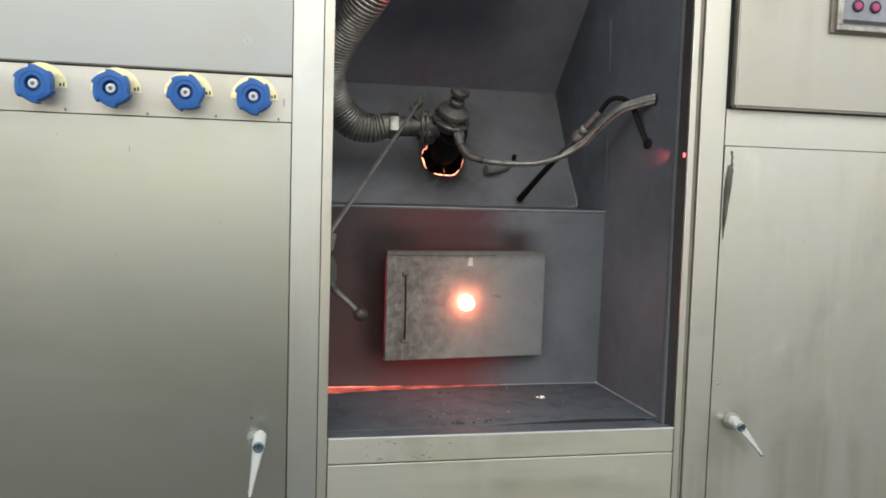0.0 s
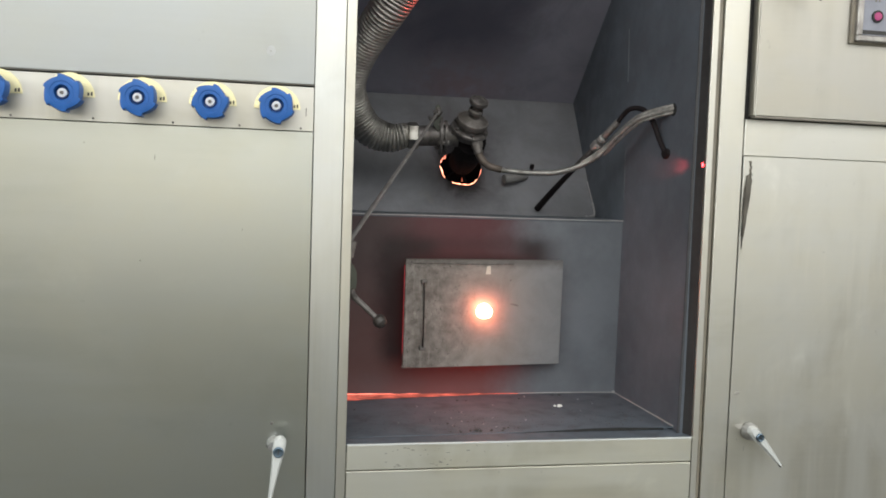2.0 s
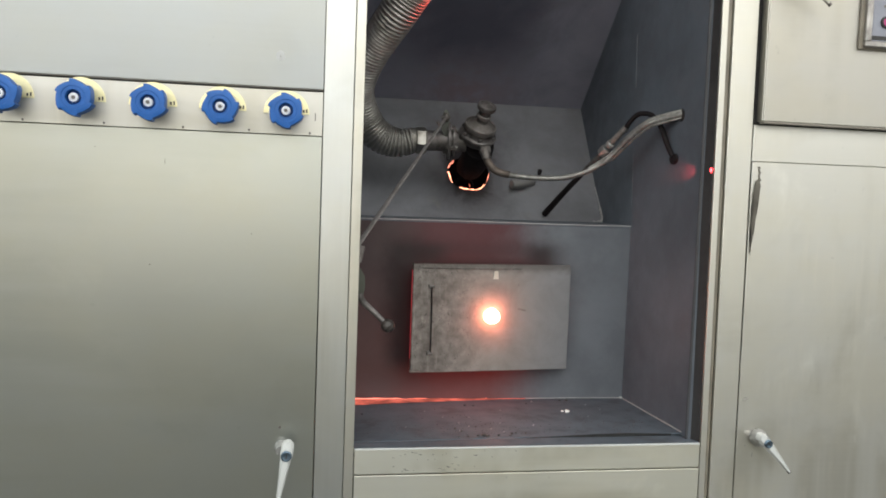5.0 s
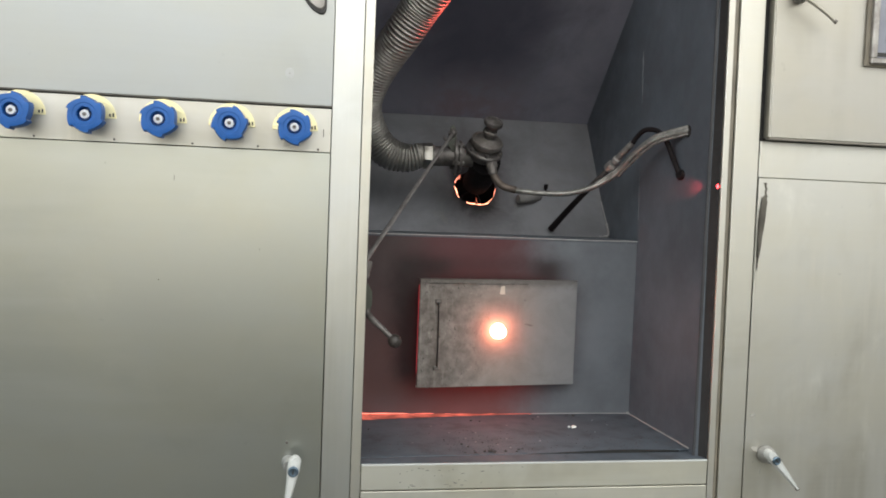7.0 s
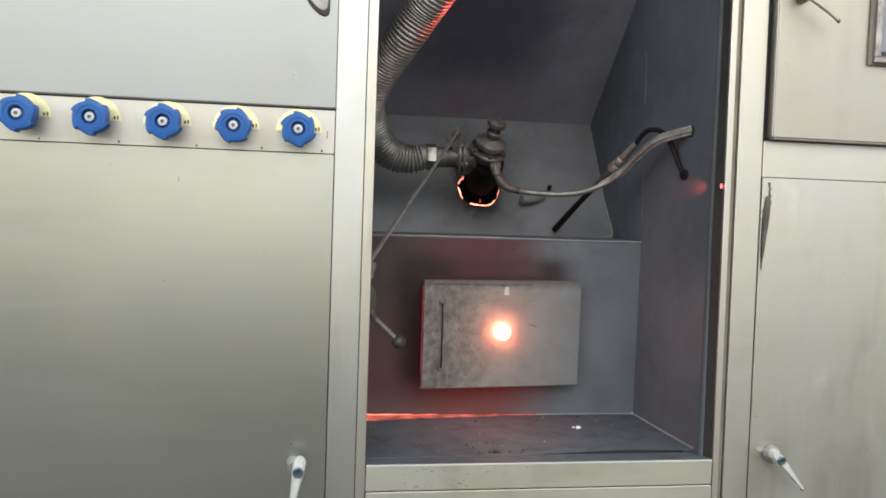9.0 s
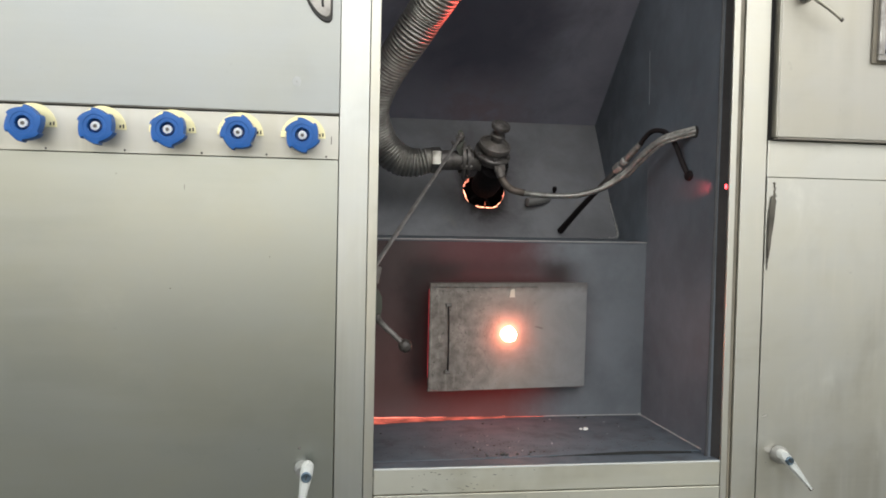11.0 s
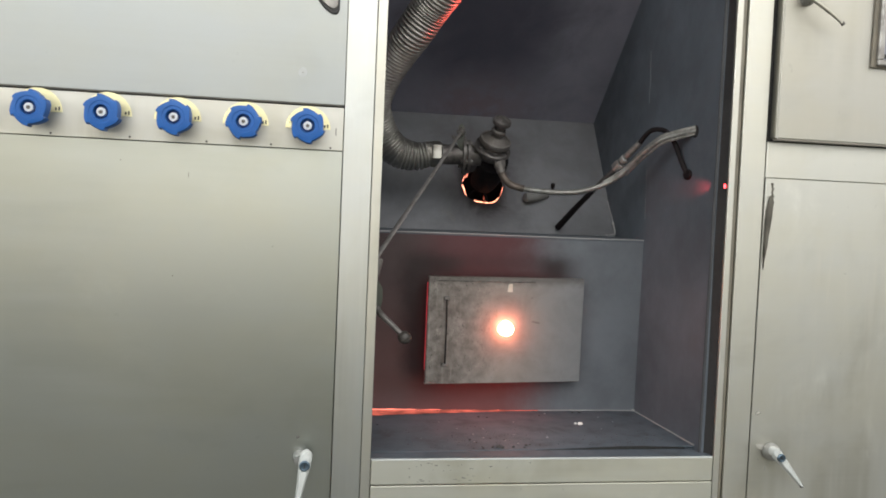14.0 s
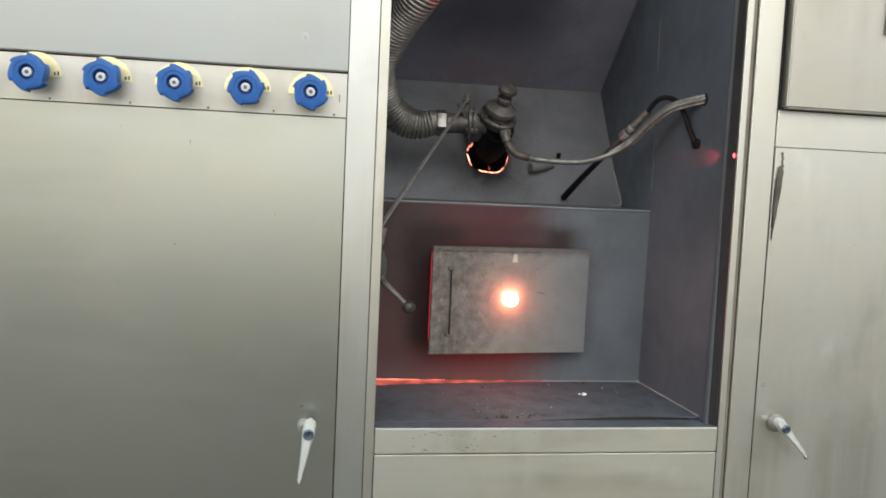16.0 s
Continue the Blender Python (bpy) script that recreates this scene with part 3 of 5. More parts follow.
def latch(door, at, tilt, base_r, lever_w, length, proud=0.029, aside=0.0):
    """A cam latch: a round base, an enamelled lever that tapers to its tip, and a round lock."""
    x, z = at
    m = pose(x, -0.003, z, 0, tilt, 0)
    part("latch_base", lathe([(base_r, 0), (base_r, 0.006), (base_r * 0.86, 0.012), (base_r * 0.72, 0.020), (0, 0.020)], 28, pose(x - aside, -0.003, z - aside * 0.2) @ along((0, 0, 0), (0, -1, 0))), M_CHROME, door, "chrome latch base")
    b = bmesh.new()
    rings = []
    n = 24
    for k in range(n):
        u = k / (n - 1)
        zz = lever_w * 1.9 - u * (length + lever_w * 1.9)
        end = math.sqrt(max(0.05, 1 - (1 - min(1, u / 0.1)) ** 2)) if u < 0.1 else 1
        w = lever_w * end * (1 - 0.72 * max(0, (u - 0.22) / 0.78) ** 0.8)
        d = 0.0065 * (1 - 0.35 * u)
        yy = -proud - 0.003 * math.sin(u * 3.1)
        rings.append([b.verts.new((w * cx, yy + d * cy, zz)) for cx, cy in ((-1, 0.9), (-0.97, -0.4), (-0.6, -1), (0.6, -1), (0.97, -0.4), (1, 0.9))])
    for p, q in zip(rings, rings[1:]):
        for j in range(6):
            b.faces.new((p[j], p[(j + 1) % 6], q[(j + 1) % 6], q[j]))
    b.faces.new(rings[0]), b.faces.new(rings[-1])
    bmesh.ops.transform(b, matrix=m, verts=b.verts)
    part("lever", b, M_WHITEMETAL, door, "white enamelled latch lever", 50)
    part("lever_tip", lathe([(0, 0), (lever_w * 0.40, 0.001), (lever_w * 0.40, 0.006), (0, 0.007)], 12, m @ along((0, -proud - 0.001, -length + 0.004), (0, 0, -1))), M_ROD, door, "worn dark lever tip")
    r = lever_w * 0.86
    part("lock", lathe([(r, 0), (r, 0.003), (r * 0.8, 0.0042), (r * 0.55, 0.0036), (0, 0.0034)], 20, m @ along((0, -proud - 0.0068, -0.003), (0, -1, 0))), M_LOCK, door, "blued round lock cylinder")
    part("keyway", box(-0.0007, 0.0007, -proud - 0.0112, -proud - 0.0095, -0.0065, 0.0005, 0, None, m), M_INK, door)


door_a = thing("cabinet_door", "tall brushed stainless steel door with a white latch", "door", group="cabinet doors")
part("door_panel", box(XL, SEAM - 0.0010, -0.0015, 0.011, BOTTOM + 0.01, 1.3990, 0.0005), M_STEEL, door_a)
latch(door_a, (-0.0925, 0.9575), 9, 0.0105, 0.0088, 0.076, 0.029, 0.008)
part("dent", lathe([(0.0022, 0), (0.0018, 0.0005), (0, 0.0006)], 12, along((-0.104, -0.0015, 0.984), (0, -1, 0))), M_ROD, door_a)

for x, z, w, h in ((-0.2658, 1.3556, 0.0005, 0.0045), (-0.2841, 1.2143, 0.0011, 0.0009), (-0.3560, 1.3720, 0.0008, 0.0008), (-0.1490, 1.2600, 0.0004, 0.0016)):
    part("mark", lathe([(0, 0), (1, 0), (0.7, 0.0002), (0, 0.0003)], 8, Matrix.Translation((x, -0.0016, z)) @ Matrix.Rotation(radians(90), 4, "X") @ Matrix.Diagonal((w, h, 1, 1))), M_SMUDGE, door_a, "small dark mark")

door_b = thing("cabinet_door", "stainless steel door with worn edge and swung latch", "door", group="cabinet doors")
part("door_panel", box(0.6038, XR, -0.0015, 0.011, BOTTOM + 0.01, 1.3930, 0.0006), M_WARM, door_b)
latch(door_b, (0.6405, 0.9590), -42, 0.0138, 0.0078, 0.067, 0.020)
# the first patch paints the latch's soft shadow; the rest are smudges
for x, z, w, h, turn in ((0.6255, 0.9655, 0.0095, 0.0040, 20), (0.6210, 0.945, 0.0012, 0.0012, 0), (0.634, 0.930, 0.0008, 0.0045, 8), (0.616, 1.020, 0.0050, 0.0026, -15)):
    part("shade_smudge", lathe([(0, 0.0), (1, 0.0), (0.8, 0.0002), (0, 0.0002)], 14, pose(x, -0.0016, z, 0, turn, 0) @ Matrix.Rotation(radians(90), 4, "X") @ Matrix.Diagonal((w, h, 1, 1))), M_SMEARSHADE, door_b, "dark patch among painted latch shade and smudges")
bm = bmesh.new()
outline = [(0.6098, 1.3640), (0.6125, 1.3655), (0.6150, 1.3630), (0.6182, 1.3580), (0.6170, 1.3500), (0.6176, 1.3380), (0.6148, 1.3220), (0.6125, 1.3000),
           (0.6098, 1.2720), (0.6070, 1.2480), (0.6056, 1.2620), (0.6060, 1.2900), (0.6050, 1.3160), (0.6054, 1.3380), (0.6075, 1.3520), (0.6098, 1.3580)]
rng = random.Random(21)
vs = []
for (xa, za), (xb, zb) in zip(outline, outline[1:] + outline[:1]):
    n = max(1, int(math.hypot(xb - xa, zb - za) / 0.0028))
    for k in range(n):
        u = k / n
        vs.append(bm.verts.new((xa + (xb - xa) * u + rng.uniform(-0.0009, 0.0009), -0.0029, za + (zb - za) * u)))
f = bm.faces.new(vs)
bmesh.ops.triangulate(bm, faces=[f])
for k in range(7):
    r = rng.uniform(0.0005, 0.0014)
    lathe([(r, 0), (r * 0.8, 0.0002), (0, 0.0003)], 7, along((0.6135 + rng.uniform(-0.003, 0.005), -0.0016, 1.385 - rng.uniform(0, 0.05)), (0, -1, 0)), bm)
sweep_pts = [(0.6118, -0.0018, 1.3842), (0.6150, -0.0018, 1.3846), (0.6142, -0.0018, 1.3800), (0.6160, -0.0018, 1.3760), (0.6146, -0.0018, 1.3715), (0.6160, -0.0018, 1.3660), (0.6152, -0.0018, 1.3600)]
part("worn_line", sweep(sweep_pts, 0.0015, 22, 6), M_PEEL, door_b, "ragged line of peeled film")
part("worn_patch", bm, M_PEEL, door_b, "dark patch where the film has peeled", 0)

door_c = thing("control_door", "warm steel door that carries the control box", "door", group="cabinet doors")
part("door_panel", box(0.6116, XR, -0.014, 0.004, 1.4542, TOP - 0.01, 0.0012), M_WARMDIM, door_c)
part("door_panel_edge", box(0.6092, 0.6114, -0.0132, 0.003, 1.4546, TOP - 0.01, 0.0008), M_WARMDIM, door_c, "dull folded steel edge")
part("shadow_joint", box(0.6018, XR, 0.004, 0.012, 1.4490, TOP), M_GAP, door_c, "dark joint behind the door")
part("bottom_lip", box(0.6095, XR, -0.0134, -0.0006, 1.4512, 1.4540, 0.0006), M_EDGE, door_c, "dull brown folded lower lip")
m = pose(0.6420, -0.014, 1.670, 0, 0, 0)
part("latch_base", lathe([(0.0125, 0), (0.0125, 0.006), (0.010, 0.012), (0.0085, 0.020), (0, 0.020)], 28, m @ along((0, 0, 0), (0, -1, 0))), M_CHROME, door_c, "chrome latch base")
part("lever", sweep([(0.637, -0.036, 1.6635), (0.655, -0.0375, 1.6525), (0.674, -0.038, 1.6405), (0.690, -0.037, 1.6298)], lambda s: 0.0031 - 0.018 * s, 18, 10), M_WARM, door_c, "thin tapered steel latch lever")
# shade under the lever, put in as a thin darker rod
part("lever_shade", sweep([(0.638, -0.0355, 1.6605), (0.656, -0.037, 1.6495), (0.675, -0.0375, 1.6380), (0.689, -0.0365, 1.6285)], 0.0010, 12, 6), M_EDGE, door_c, "darker rod for the lever's shaded underside")
part("lever_tip", lathe([(0, -0.002), (0.0028, -0.002), (0.0032, 0.002), (0, 0.003)], 12, along((0.690, -0.037, 1.630), (0.7, 0, -0.5))), M_ROD, door_c)

ctrl = thing("control_box", "grey control box with pink buttons in a metal rim", "control box")
X0, X1, Z0, Z1, Y = 0.7635, 1.02, 1.5745, 1.76, -0.014
bm = box(X0, X1, Y - 0.012, Y - 0.0005, Z0, Z0 + 0.010, 0.002)
box(X0, X1, Y - 0.012, Y - 0.0005, Z1 - 0.010, Z1, 0.002, bm)
box(X0, X0 + 0.010, Y - 0.0122, Y - 0.0003, Z0 + 0.0085, Z1 - 0.0085, 0.002, bm)
box(X1 - 0.010, X1, Y - 0.0122, Y - 0.0003, Z0 + 0.0085, Z1 - 0.0085, 0.002, bm)
back = box(X0 - 0.006, X1 + 0.006, Y - 0.0045, Y - 0.0002, Z0 - 0.003, Z1 + 0.003, 0.001)
part("flange", back, M_BROWN, ctrl, "dull brown-grey outer flange")
part("rim", bm, M_ALU, ctrl, "grey metal rim")
part("face", box(X0 + 0.010, X1 - 0.010, Y - 0.006, Y - 0.001, Z0 + 0.010, Z1 - 0.010), M_PANEL, ctrl, "blue-grey control face")
part("dark_line", box(X0 + 0.012, X1 - 0.012, Y - 0.0068, Y - 0.005, Z0 + 0.0125, Z0 + 0.0185), M_INK, ctrl)
for k in range(5):
    x = 0.7995 + 0.0305 * k
    bez = part("button", lathe([(0.0092, 0), (0.0092, 0.003), (0.0072, 0.004), (0.0068, 0.002), (0, 0.002)], 24, along((x, Y - 0.006, 1.6145), (0, -1, 0))), M_INK, ctrl, "dark round button bezel")
    part("lens", lathe([(0.0061, 0), (0.0056, 0.003), (0.003, 0.0042), (0, 0.0044)], 20, along((x, Y - 0.0075, 1.6145), (0, -1, 0))), M_PINK, bez, "lit pink button lens")
for k in range(2):
    x = 0.7995 + 0.0305 * k
    bez = part("button", lathe([(0.0092, 0), (0.0092, 0.003), (0.0072, 0.004), (0.0068, 0.002), (0, 0.002)], 24, along((x, Y - 0.006, 1.6610), (0, -1, 0))), M_INK, ctrl, "dark round button bezel")
    part("lens", lathe([(0.0061, 0), (0.0056, 0.003), (0.003, 0.0042), (0, 0.0044)], 20, along((x, Y - 0.0075, 1.6610), (0, -1, 0))), M_GREEN, bez, "green button lens")
    for dx in (-0.0035, 0.0025):
        part("label_bar", box(x + dx - 0.0015, x + dx + 0.0015, Y - 0.0066, Y - 0.005, 1.6365, 1.6405), M_SMUDGE, ctrl, "small grey mark")

# lock plate high on the upper panel
lock = thing("lock_plate", "silver oval lock plate with a dark rim", "lock")
for name, mat, s, y0, y1, lab in (("rim", M_INK, 1.0, -0.0105, -0.007, "dark rubber rim"), ("plate", M_ALU, 0.88, -0.0125, -0.0105, "polished oval plate")):
    b = bmesh.new()
    lo, hi = [], []
    for k in range(40):
        a = 2 * math.pi * k / 40
        px, pz = 0.0208 * math.cos(a), 0.055 * math.sin(a)
        px = min(px + 0.0135 * max(0, -math.sin(a)) ** 2, 0.0206)
        lo.append(b.verts.new((-0.0862 + px * s, y1 + 0.003, 1.645 + pz * s)))
        hi.append(b.verts.new((-0.0862 + px * s * 0.96, y0 + 0.003, 1.645 + pz * s * 0.97)))
    for k in range(40):
        b.faces.new((lo[k], lo[(k + 1) % 40], hi[(k + 1) % 40], hi[k]))
    b.faces.new(hi)
    part(name, b, mat, lock, lab)
part("key_slot", sweep([(-0.079, -0.010, 1.611), (-0.080, -0.010, 1.620), (-0.076, -0.010, 1.630), (-0.073, -0.010, 1.645)], 0.0018, 14, 8), M_INK, lock, "dark curved slot")

# ---- valve handwheels ----


def handwheel(x, z, turn):
    t = thing("valve_handwheel", "blue plastic six-lobed valve handwheel on the strip", "valve", pose(x, 0, z), "blue valve handwheels")
    b = bmesh.new()
    rim = []
    for k in range(6):
        for j, (u, r) in enumerate(((0.0, 0.0245), (0.10, 0.0247), (0.13, 0.0217), (0.35, 0.0218), (0.6, 0.0225), (0.85, 0.0240))):
            a = 2 * math.pi * (k + u) / 6 + radians(turn)
            rim.append((r * math.cos(a), r * math.sin(a)))
    levels = ((0.94, -0.0185), (1.0, -0.0205), (1.0, -0.0345), (0.965, -0.0372), (0.86, -0.038), (0.68, -0.0381), (0.65, -0.0374), (0.47, -0.0376), (0.43, -0.0368), (0.41, -0.0270))
    rings = []
    for s, y in levels:
        c = 1.0 if s > 0.9 else 0.0
        ring = []
        for px, pz in rim:
            r = math.hypot(px, pz)
            k = s if c else s * 0.0222 / r
            ring.append(b.verts.new((px * k, y, pz * k)))
        rings.append(ring)
    n = len(rim)
    for p, q in zip(rings, rings[1:]):
        for j in range(n):
            b.faces.new((p[j], p[(j + 1) % n], q[(j + 1) % n], q[j]))
    b.faces.new(rings[0][::-1]), b.faces.new(rings[-1])
    part("wheel", b, M_BLUE, t, "blue moulded wheel", 30)
    part("hub", lathe([(0.0060, 0), (0.0060, 0.0080), (0.0050, 0.0092), (0.0030, 0.0092), (0.0028, 0.0084), (0, 0.0084)], 24, along((0, -0.0272, 0), (0, -1, 0))), M_HUB, t, "pale grey hub cap")
    part("screw", lathe([(0.0026, 0), (0.0024, 0.0012), (0, 0.0014)], 6, along((0, -0.0362, 0), (0, -1, 0))), M_CAST, t, "small grey screw")
    part("stem", lathe([(0.008, 0), (0.008, 0.019), (0, 0.019)], 20, along((0, -0.0002, 0), (0, -1, 0))), M_CAST, t)
    b = bmesh.new()
    arc = [(0.0315 * math.cos(math.pi * k / 24), 0.0315 * math.sin(math.pi * k / 24) - 0.001) for k in range(25)]
    f = [b.verts.new((px, -0.0022, pz)) for px, pz in arc]
    g = [b.verts.new((px, -0.0006, pz)) for px, pz in arc]
    b.faces.new(f), b.faces.new(g[::-1])
    for k in range(25):
        l = (k + 1) % 25
        b.faces.new((f[k], g[k], g[l], f[l]))
    dial = part("dial_plate", b, M_YELLOW, t, "shiny pale gilt half-round dial plate", 0)
    part("marking", box(0.0265, 0.0285, -0.0026, -0.002, 0.0012, 0.0062), M_INK, dial)
    part("marking", box(0.0222, 0.0245, -0.0026, -0.002, 0.0012, 0.0052), M_INK, dial)
    return t


for x, z, turn in ((-0.1045, 1.4300, 100), (-0.1905, 1.4308, 72), (-0.2820, 1.4313, 98), (-0.3738, 1.4325, 96), (-0.4635, 1.4330, 82), (-0.5545, 1.4335, 90)):
    handwheel(x, z, turn)

# ---- the combustion recess ----
WX, WY, FZ, LZ = 0.533, 0.289, 0.9445, 1.2775     # side wall, lower back wall, floor, ledge
BY0, BZ0, BY1, BZ1 = 0.440, LZ, 0.612, 1.5335     # foot and head of the upper back wall
CY1, CZ1 = 0.06, 2.035                            # front end of the sloping hood
LX = -0.046

rec = thing("combustion_recess", "grey painted sheet metal recess of the furnace, sooty", "furnace recess")
part("side_plate", sheet([(WX, 0.017, FZ - 0.01), (WX, WY + 0.4, FZ - 0.01), (WX, WY + 0.4, TOP), (WX, 0.021, TOP)], 0.004), M_GREY, rec, "grey painted side plate")
part("side_plate", sheet([(LX, 0.014, FZ), (LX, 0.014, TOP), (LX, 0.70, TOP), (LX, 0.70, FZ)], 0.004), M_GREY, rec, "grey painted side plate")
part("jamb_liner", hull([(0.5335, 0.025, FZ), (0.5445, 0.005, FZ), (0.5365, 0.025, FZ), (0.5475, 0.005, FZ), (0.5335, 0.030, TOP), (0.5345, 0.005, TOP), (0.5365, 0.03, TOP), (0.5375, 0.005, TOP)]), M_SEAL, rec, "dark sealing strip")
part("corner_bead", sweep([(WX - 0.0005, 0.021, FZ), (WX - 0.0005, 0.023, 1.4), (WX - 0.0005, 0.027, TOP)], 0.0032, 6, 8), M_BEAD, rec, "dark rubber bead along the side plate")
# floor plate, its front strip, and the raised lip over the crack
part("floor_plate", hull([(LX, 0.046, FZ), (WX, 0.040, FZ + 0.010), (WX, WY, FZ), (LX, WY, FZ), (LX, 0.046, FZ - 0.003), (WX, 0.040, FZ + 0.0075), (WX, WY, FZ - 0.003), (LX, WY, FZ - 0.003)]), M_FLOORPLATE, rec, "dusty grey floor plate with a warped lip")
part("floor_strip", hull([(LX, 0.0006, 0.9507), (0.5435, 0.0006, 0.9507), (0.54, 0.06, FZ + 0.005), (LX, 0.06, FZ - 0.003), (LX, 0.0055, FZ - 0.008), (0.54, 0.0055, FZ - 0.008), (0.54, 0.06, FZ - 0.009), (LX, 0.06, FZ - 0.008)]), M_FLOORPLATE, rec, "grimy strip behind the sill")

# lower back plate with the firebox mouth, and a wedge of a gap over the floor on its hot side
FX0, FX1, FZ0, FZ1 = 0.150, 0.372, 1.040, 1.172


def gap(x):
    return FZ + max(0.0, 0.0032 * (0.345 - x) / 0.345) + 0.0003


def floor_top(x, y):
    """The floor plate rises towards its front corner by the side plate."""
    return FZ + 0.010 * max(0.0, min((x - LX) / (WX - LX), (WY - y) / (WY - 0.043)))


bm = bmesh.new()
xs, cols = sorted([LX, FX0, 0.345, FX1, WX] + [0.012 * k for k in range(-3, 28) if abs(0.012 * k - FX0) > 0.004]), []
for x in xs:
    cols.append([(x, gap(x) + (0.0016 * noise.noise((x * 40, 3, 1)) if x < 0.3 else 0.0)), (x, FZ0), (x, FZ1), (x, LZ)])
for i in range(len(xs) - 1):
    for j in range(3):
        if j != 1 or not FX0 - 1e-6 <= xs[i] < FX1 - 1e-6:
            q = [cols[i][j], cols[i + 1][j], cols[i + 1][j + 1], cols[i][j + 1]]
            for y, step in ((WY, 1), (WY + 0.004, -1)):
                bm.faces.new([bm.verts.new((x, y, z)) for x, z in q][::step])
bmesh.ops.remove_doubles(bm, verts=bm.verts, dist=1e-5)
part("back_plate", bm, M_GLOWSOOT, rec, "grey back plate, red glow painted in, sooty round the door", 0)
part("ledge", box(LX, WX, WY - 0.001, BY0 + 0.004, LZ - 0.0045, LZ, 0.0008), M_GREY, rec, "narrow grey ledge")
part("weld", sweep([(LX, WY - 0.0012, LZ - 0.001), (0.2, WY - 0.0016, LZ - 0.0002), (0.4, WY - 0.0012, LZ - 0.001), (WX, WY - 0.0015, LZ - 0.0003)], 0.0011, 30, 6), M_WELD, rec, "pale line along the edge of the ledge")
part("weld", sweep([(WX - 0.001, 0.04, FZ + 0.011), (WX - 0.0012, 0.17, FZ + 0.0058), (WX - 0.001, WY, FZ + 0.001)], 0.0011, 24, 6), M_WELD, rec, "pale weld along the floor")
part("weld", sweep([(0.34, WY - 0.001, FZ + 0.001), (0.45, WY - 0.0012, FZ + 0.0014), (WX, WY - 0.001, FZ + 0.001)], 0.0010, 24, 6), M_WELD, rec, "pale weld along the floor")
part("scratch", sweep([(WX - 0.0002, 0.290, 1.318), (WX - 0.0002, 0.2925, 1.37), (WX - 0.0002, 0.295, 1.415)], 0.00042, 8, 6), M_SCRATCH, rec, "pale scratched seam")
part("scratch", sweep([(WX - 0.0002, 0.300, 1.54), (WX - 0.0002, 0.303, 1.59), (WX - 0.0002, 0.306, 1.64)], 0.0004, 8, 6), M_SCRATCH, rec, "pale scratched seam")
part("weld", lathe([(0, -0.003), (0.0035, -0.001), (0.003, 0.0015), (0, 0.003)], 10, along((WX - 0.003, WY - 0.003, FZ + 0.002), (0, 0, 1))), M_WELD, rec)
part("weld", sweep([(WX - 0.022, BY0 - 0.004, LZ + 0.001), (WX - 0.012, BY0 - 0.008, LZ + 0.002), (WX - 0.002, BY0 - 0.004, LZ + 0.008), (WX - 0.001, BY0 + 0.012, LZ + 0.03)], lambda s: 0.0022 + 0.0008 * math.sin(s * 700), 30, 7), M_WELD, rec, "lumpy pale weld in the corner")
part("weld", sweep([(WX - 0.001, BY0 + 0.012, LZ + 0.03), (WX - 0.001, BY0 + 0.05, LZ + 0.075)], 0.0009, 10, 6), M_WELD, rec)

# upper back plate, leaning back, with the round burner port
UP = Vector((0, BY1 - BY0, BZ1 - BZ0))
ULEN = UP.length
UP.normalize()
OUT = Vector((0, -UP.z, UP.y))
PORT, PR = Vector((0.2565, 0.440 + (1.3715 - LZ) * (BY1 - BY0) / (BZ1 - BZ0), 1.3715)), 0.0435


def on_plate(x, s, out=0.0):
    return Vector((x, BY0, BZ0)) + UP * s + OUT * out


ps = (PORT - Vector((PORT.x, BY0, BZ0))).dot(UP)
bm = bmesh.new()
N = 64
ring, ring_in, rect = [], [], []
rng = random.Random(3)
wob = [1 + 0.026 * math.sin(5 * 2 * math.pi * k / N + 1) + 0.010 * math.sin(9 * 2 * math.pi * k / N) + rng.uniform(-.013, .013) for k in range(N)]
for k in range(N):
    a = 2 * math.pi * (k + 0.5) / N
    ca, sa = math.cos(a), math.sin(a)
    ring.append(bm.verts.new(on_plate(PORT.x + PR * wob[k] * ca, ps + PR * wob[k] * sa)))
    ring_in.append(bm.verts.new(on_plate(PORT.x + PR * wob[k] * ca, ps + PR * wob[k] * sa, -0.004)))
    tx = ((WX - PORT.x) if ca > 0 else (LX - PORT.x)) / ca
    ts = ((ULEN - ps) if sa > 0 else -ps) / sa
    u = min(tx, ts)
    rect.append(bm.verts.new(on_plate(PORT.x + u * ca, ps + u * sa)))
for k in range(N):
    l = (k + 1) % N
    bm.faces.new((ring[k], ring[l], rect[l], rect[k]))
    bm.faces.new((ring[k], ring_in[k], ring_in[l], ring[l]))
for x in (LX, WX):
    for s in (0, ULEN):
        near = sorted(rect, key=lambda v: (v.co - on_plate(x, s)).length)[:2]
        bm.faces.new((near[0], near[1], bm.verts.new(on_plate(x, s))))
part("upper_plate", bm, M_PORTSOOT, rec, "leaning grey back plate with a round port", 0)
part("hood", sheet([(LX, BY1, BZ1), (WX, BY1, BZ1), (WX, CY1, CZ1), (LX, CY1, CZ1)], 0.004), M_HOOD, rec, "sooty dark sloping hood")

